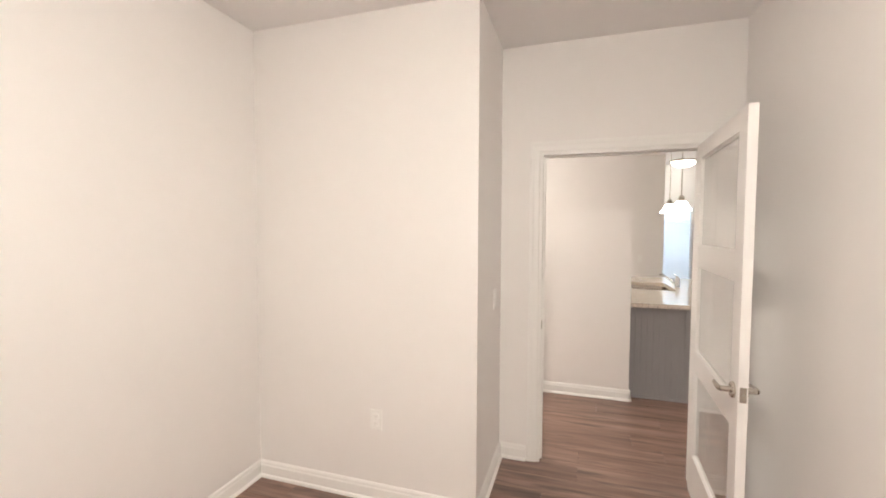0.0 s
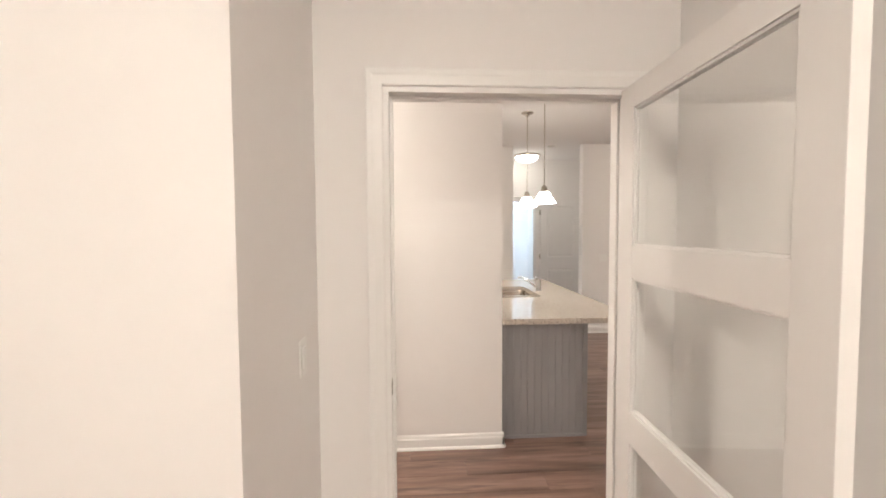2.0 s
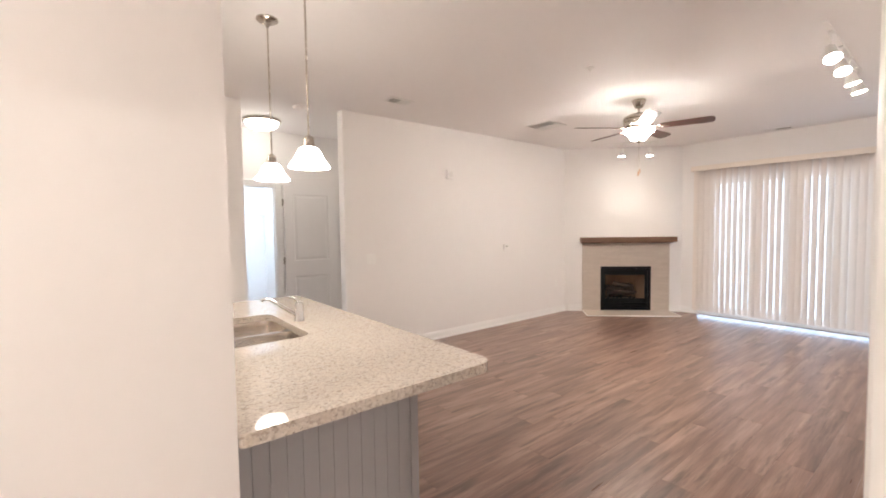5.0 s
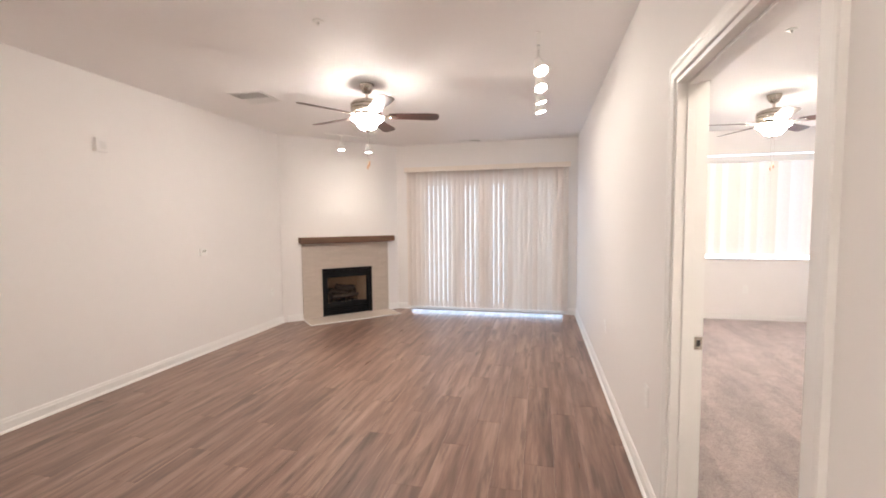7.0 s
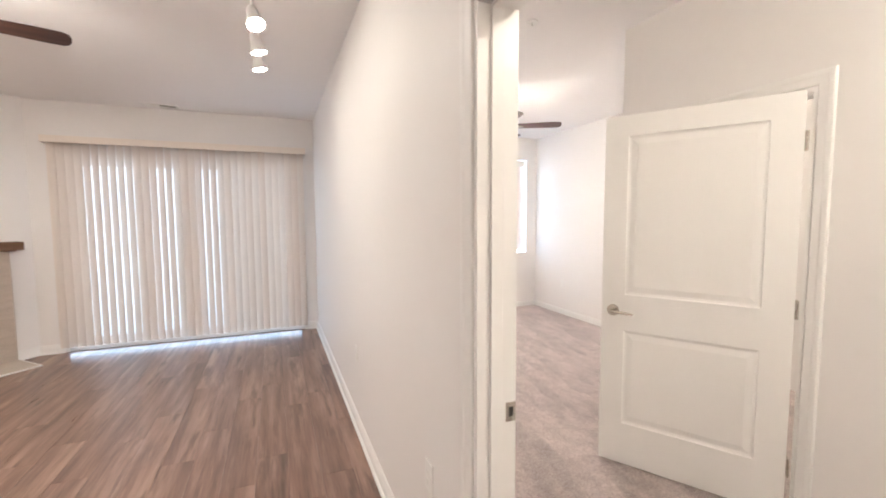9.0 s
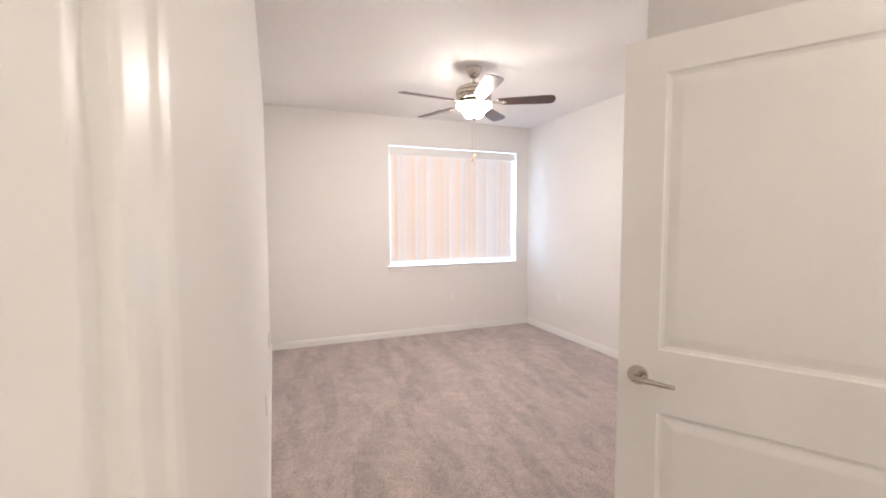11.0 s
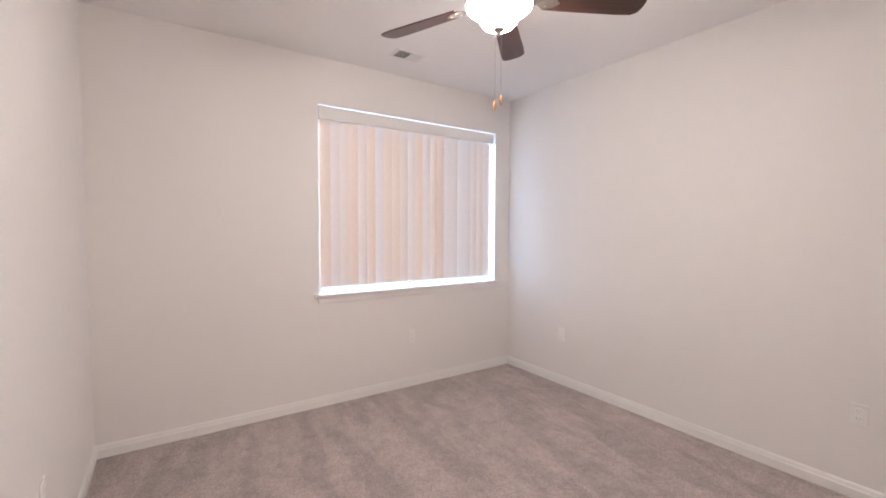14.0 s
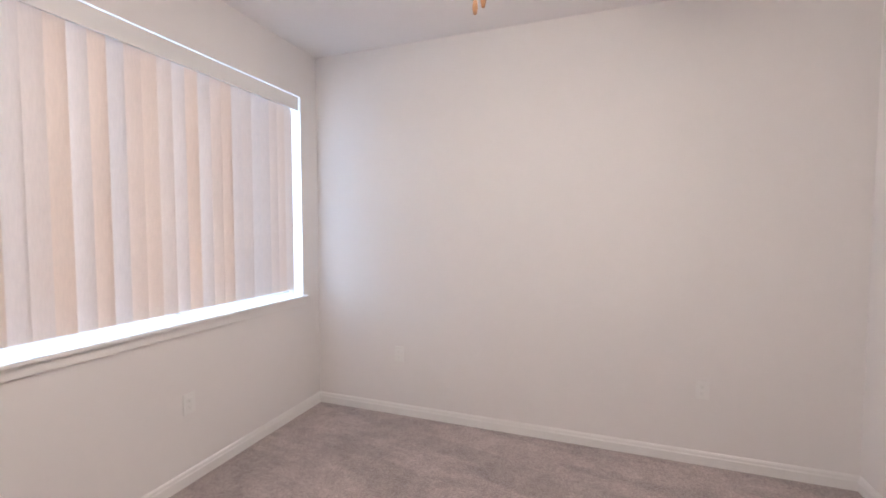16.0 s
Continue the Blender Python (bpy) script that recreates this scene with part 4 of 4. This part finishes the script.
def vertical_blind(label, m, length, height, pitch, angles, mat, head, over=(0.03, 0.03), bow=0.006, cover=None, dust_board=True):
    """Vanes along the local x axis; head: depth and height of the valance."""
    ob = thing("vertical_blind", label, "blind", m)
    bm = fresh()
    add_box(bm, (-over[0], -head[0], 0.0), (length + over[1], -head[0] + 0.012, head[1]), 0.003)
    if dust_board:
        add_box(bm, (-over[0], -head[0] + 0.012, head[1] - 0.010), (length + over[1], 0.0, head[1]))
    add_box(bm, (-over[0], -head[0] + 0.012, 0.0), (-over[0] + 0.008, 0.0, head[1] - 0.010), 0.001)
    add_box(bm, (length + over[1] - 0.008, -head[0] + 0.012, 0.0), (length + over[1], 0.0, head[1] - 0.010), 0.001)
    part(ob, "valance", bm, cover or TRIM, label="matching valance")
    part(ob, "head_rail", add_box(fresh(), (0.0, -head[0] * 0.62, head[1] - 0.055), (length, -head[0] * 0.30, head[1] - 0.012), 0.003), PLASTIC)
    first = None
    for k, angle in enumerate(angles):
        x = pitch * (k + 0.5)
        place = Matrix.Translation((x, -head[0] * 0.46, head[1] - 0.060)) @ Matrix.Rotation(radians(angle), 4, "Z")
        if first is None:
            first = part(ob, "vane", vane_bm(0.089, height + head[1] - 0.060, bow), mat, True, m=place)
        else:
            twin = new("vane", first.data)
            twin.parent, twin.matrix_basis = ob, place
    return ob


# seen from the room the local x axis runs from the fireplace side to the south wall
rng = random.Random(11)
count = 34
angles = []
for k in range(count):
    share = k / count
    if 0.09 < share < 0.29 or 0.35 < share < 0.46 or 0.51 < share < 0.62:
        a = -(23.5 + 15.8 * share + rng.uniform(0.0, 3.0))
    elif k in (23, 30):
        a = -(20.4 + 15.8 * share)
    else:
        a = -14 - 8 * share + rng.uniform(-4, 4)
    angles.append(a)
vertical_blind("cream vinyl vertical blind drawn across the patio door", pose(7.489, 6.02, 2.285, 0, 0, -90), 2.58, 2.224, 2.58 / count, angles, VANE, (0.11, 0.075), cover=VALANCE)

for y0, y1, z1 in ((2.6, 6.9, 2.6), (-0.9, 2.55, 3.0)):
    bm = fresh()
    add_box(bm, (8.30, y0, -0.05), (8.32, y1, z1))
    structure("backdrop", bm, DAYGLOW, "plain bright hazy daylight outside the glass")

# ---- bedroom window, blind and sill ----
win = thing("window", "white bedroom window with glass panes behind a blind", "window", pose(7.695, 0.879, 0.90))
bm = fresh()
for a, b in (((-0.03, -0.899, 0.0), (0.04, 0.899, 0.022)), ((-0.03, -0.899, 1.435), (0.04, 0.899, 1.483)), ((-0.03, -0.899, 0.022), (0.04, -0.849, 1.435)), ((-0.03, 0.849, 0.022), (0.04, 0.899, 1.435)), ((-0.02, -0.025, 0.022), (0.03, 0.025, 1.435))):
    add_box(bm, a, b, 0.003)
part(win, "frame", bm, TRIM)
for y0, y1 in ((-0.849, -0.025), (0.025, 0.849)):
    pane = part(win, "pane", add_box(fresh(), (0.004, y0 - 0.004, 0.018), (0.009, y1 + 0.004, 1.439)), GLASS, label="clear glass pane")
    pane.visible_shadow = False
bm = fresh()
add_box(bm, (7.545, -0.052, 0.882), (7.5798, 1.825, 0.902), 0.005)
add_box(bm, (7.5798, -0.0218, 0.890), (7.658, 1.7798, 0.9021))
add_box(bm, (7.566, -0.036, 0.832), (7.5795, 1.795, 0.882), 0.003)
structure("window_1", bm, TRIM, "painted window sill and apron")
rng = random.Random(4)
count = 22
angles = [-(5 + rng.uniform(-2, 2)) if rng.random() < 0.75 else -11 + rng.uniform(-3, 3) for _ in range(count)]
vertical_blind("pale translucent vertical blind in the bedroom window", pose(7.650, 1.759, 2.276, 0, 0, -90), 1.714, 1.325, 1.714 / count, angles, VANE_BED, (0.075, 0.099), (0.016, 0.036), 0.002, dust_board=False)


# ---- wall plates ----
def facing(x, y, z, way):
    """A pose on a wall: local -y looks into the room."""
    return pose(x, y, z, 0, 0, {"south": 0, "north": 180, "east": 90, "west": -90, "corner": -45}[way])


def wall_outlet(x, y, z, way):
    ob = thing("wall_outlet", "white duplex outlet plate on the painted wall", "outlet", facing(x, y, z, way), "wall outlets")
    part(ob, "plate", add_box(fresh(), (-0.036, -0.006, -0.058), (0.036, 0.0005, 0.058), 0.003), PLASTIC)
    for dz in (-0.020, 0.020):
        bm = fresh()
        add_box(bm, (-0.017, -0.0085, dz - 0.0145), (0.017, -0.005, dz + 0.0145), 0.003)
        part(ob, "socket", bm, PLASTIC)
        bm = fresh()
        add_box(bm, (-0.008, -0.0090, dz - 0.002), (-0.006, -0.0084, dz + 0.007))
        add_box(bm, (0.006, -0.0090, dz - 0.002), (0.008, -0.0084, dz + 0.005))
        add_box(bm, (-0.002, -0.0090, dz - 0.010), (0.002, -0.0084, dz - 0.006))
        part(ob, "slots", bm, DISPLAY, label="grey slots")


def switch_plate(x, y, z, way, gangs=1):
    ob = thing("light_switch", "white rocker switch plate on the painted wall", "switch", facing(x, y, z, way), "light switches")
    w = 0.036 + 0.023 * (gangs - 1)
    part(ob, "plate", add_box(fresh(), (-w, -0.006, -0.058), (w, 0.0005, 0.058), 0.003), PLASTIC)
    for g in range(gangs):
        cx = (g - (gangs - 1) / 2) * 0.046
        part(ob, "rocker", add_box(fresh(), (cx - 0.016, -0.010, -0.033), (cx + 0.016, -0.005, 0.033), 0.002), PLASTIC)


def blank_plate(x, y, z, way, w=0.06, h=0.058):
    ob = thing("blank_plate", "painted blank cover plate on the wall", "cover plate", facing(x, y, z, way), "blank plates")
    part(ob, "plate", add_box(fresh(), (-w, -0.005, -h), (w, 0.0005, h), 0.002), PAINT)


for spot in [(-1.22, 2.49, 0.47, "south"), (-2.03, 1.265, 0.50, "east"), (5.918, 7.55, 0.495, "south"), (4.58, 3.30, 0.53, "north"), (3.10, 3.30, 0.52, "north"),
             (7.58, 0.952, 0.45, "west"), (4.886, -0.215, 0.455, "north"), (6.868, -0.215, 0.465, "north"), (4.895, 3.18, 0.50, "south"), (6.296, 3.18, 0.47, "south")]:
    wall_outlet(*spot)
switch_plate(-0.635, 2.96, 1.12, "east")
switch_plate(2.434, 7.55, 1.10, "south", 2)
switch_plate(0.82, 7.78, 1.09, "south")
blank_plate(6.575, 7.125, 1.655, "corner")
blank_plate(6.855, 6.845, 1.65, "corner", 0.085)

chime = thing("door_chime", "small wall-coloured square door chime box high on the wall", "door chime", facing(3.615, 7.55, 2.145, "south"))
part(chime, "cover", add_box(fresh(), (-0.055, -0.042, -0.060), (0.055, 0.0005, 0.060), 0.006), PAINT)
bm = fresh()
for k in range(5):
    add_box(bm, (-0.032, -0.0432, -0.034 + 0.014 * k), (0.032, -0.0415, -0.031 + 0.014 * k))
part(chime, "grille_slots", bm, DISPLAY)
stat = thing("thermostat", "small white thermostat on the living room wall", "thermostat", facing(4.69, 7.55, 1.15, "south"))
part(stat, "case", add_box(fresh(), (-0.050, -0.026, -0.040), (0.050, 0.0005, 0.040), 0.006), PLASTIC)
part(stat, "display", add_box(fresh(), (-0.026, -0.0268, -0.004), (0.026, -0.0255, 0.022), 0.0006), DISPLAY, label="pale grey display")


# ---- ceiling fittings ----
def air_register(x, y, w, d, turn=0, label="white metal ceiling air register with slanted louvers"):
    ob = thing("air_register", label, "air vent", pose(x, y, ROOM_H, 0, 0, turn), "air registers")
    bm = fresh()
    for a, b in (((-w, -d), (w, -d + 0.022)), ((-w, d - 0.022), (w, d)), ((-w, -d + 0.022), (-w + 0.022, d - 0.022)), ((w - 0.022, -d + 0.022), (w, d - 0.022))):
        add_box(bm, (*a, -0.008), (*b, 0.0), 0.002)
    part(ob, "frame", bm, PLASTIC)
    # Flat grey sheet paints the shaded depth behind the louvers.
    part(ob, "duct_dark", add_box(fresh(), (-w + 0.021, -d + 0.021, -0.0016), (w - 0.021, d - 0.021, -0.0006)), VENT_SHADE, label="grey sheet painting the shade behind the louvers")
    n = max(4, int((2 * w - 0.044) / 0.016))
    step = (2 * w - 0.044) / n
    louver = fresh()
    add_box(louver, (-0.0008, -d + 0.022, -0.0068), (0.0008, d - 0.022, 0.0068))
    first = None
    for k in range(n):
        lean = 52 if k < n / 2 else -52
        m = Matrix.Translation((-w + 0.022 + step * (k + 0.5), 0, -0.0062)) @ Matrix.Rotation(radians(lean), 4, "Y")
        if first is None:
            first = part(ob, "louver", louver, PLASTIC, m=m)
        else:
            twin = new("louver", first.data)
            twin.parent, twin.matrix_basis = ob, m
    return ob


air_register(7.33, 4.94, 0.175, 0.075, 90)
air_register(2.45, 6.92, 0.135, 0.085, 0)
air_register(7.17, 1.215, 0.125, 0.085, 90)
air_register(4.54, 6.69, 0.185, 0.185, 0, "large square white ceiling return grille")


def sprinkler(x, y):
    ob = thing("fire_sprinkler", "small pendent fire sprinkler head on the ceiling", "sprinkler", pose(x, y, ROOM_H), "fire sprinklers")
    part(ob, "escutcheon", add_lathe(fresh(), [(0.0, 0.0), (0.036, 0.0), (0.034, -0.006), (0.014, -0.010), (0.0, -0.010)], 24), PLASTIC, True)
    bm = fresh()
    add_lathe(bm, [(0.0, -0.009), (0.008, -0.010), (0.007, -0.020), (0.003, -0.024), (0.003, -0.026), (0.012, -0.027), (0.012, -0.028), (0.0, -0.029)], 16)
    part(ob, "deflector", bm, PLASTIC, True)


for x, y in ((3.225, 5.245), (4.10, 2.21), (6.713, 2.264)):
    sprinkler(x, y)
smoke = thing("smoke_detector", "round white smoke detector on the hall ceiling", "smoke detector", pose(1.71, 7.70, ROOM_H))
part(smoke, "case", add_lathe(fresh(), [(0.0, 0.0), (0.066, 0.0), (0.066, -0.012), (0.058, -0.030), (0.030, -0.037), (0.0, -0.038)], 32), PLASTIC, True)

# the closet behind the open hall door
rack = thing("wire_shelf", "white coated wire shelf along the closet wall", "shelf", pose(0.505, 10.85, 1.72))
bm = fresh()
for k in range(5):
    add_tube(bm, [(0.0, 0.345 - 0.085 * k, 0), (1.79, 0.345 - 0.085 * k, 0)], 0.004, 8)
for k in range(44):
    add_tube(bm, [(0.02 + 0.0405 * k, 0.345, 0.005), (0.02 + 0.0405 * k, 0.0, 0.005), (0.02 + 0.0405 * k, -0.004, -0.030)], 0.002, 5)
part(rack, "wires", bm, PLASTIC)

# ---- floor planks ----
PW, PL = 0.178, 1.22
floor_ob = bpy.data.objects["floor"]
AREAS = [(-2.03, 0.745, -1.60, 3.24), (-2.50, 7.49, 3.24, 7.78), (1.155, 2.76, 7.78, 9.06), (0.50, 2.30, 9.06, 11.20)]
rng = random.Random(21)
plank_mesh = {}


def plank(length, width):
    key = (round(length, 3), round(width, 3))
    if key not in plank_mesh:
        bm = fresh()
        e, z = 0.0012, -0.0006
        outer = [(0.0004, 0.0004), (length - 0.0004, 0.0004), (length - 0.0004, width - 0.0004), (0.0004, width - 0.0004)]
        rings = [[bm.verts.new((x, y, h)) for x, y in outer] for h in (-0.012, z)]
        rings.append([bm.verts.new((min(max(x, e), length - e), min(max(y, e), width - e), 0.0)) for x, y in outer])
        for lo, hi in zip(rings, rings[1:]):
            for k in range(4):
                bm.faces.new((lo[k], lo[(k + 1) % 4], hi[(k + 1) % 4], hi[k]))
        bm.faces.new(rings[-1])
        me = bpy.data.meshes.new("plank")
        bm.to_mesh(me)
        bm.free()
        me.materials.append(PLANK)
        plank_mesh[key] = me
    return plank_mesh[key]


for x0, x1, y0, y1 in AREAS:
    row = 0
    y = y0
    while y < y1 - 0.02:
        w = min(PW, y1 - y)
        x = x0 - (row * 0.43 + rng.uniform(0, 0.35)) % PL
        while x < x1 - 0.03:
            a, b = max(x, x0), min(x + PL, x1)
            if b - a > 0.03:
                ob = new("plank", plank(b - a, w))
                ob.parent, ob.matrix_basis = floor_ob, Matrix.Translation((a, y, 0))
            x += PL
        y += PW
        row += 1
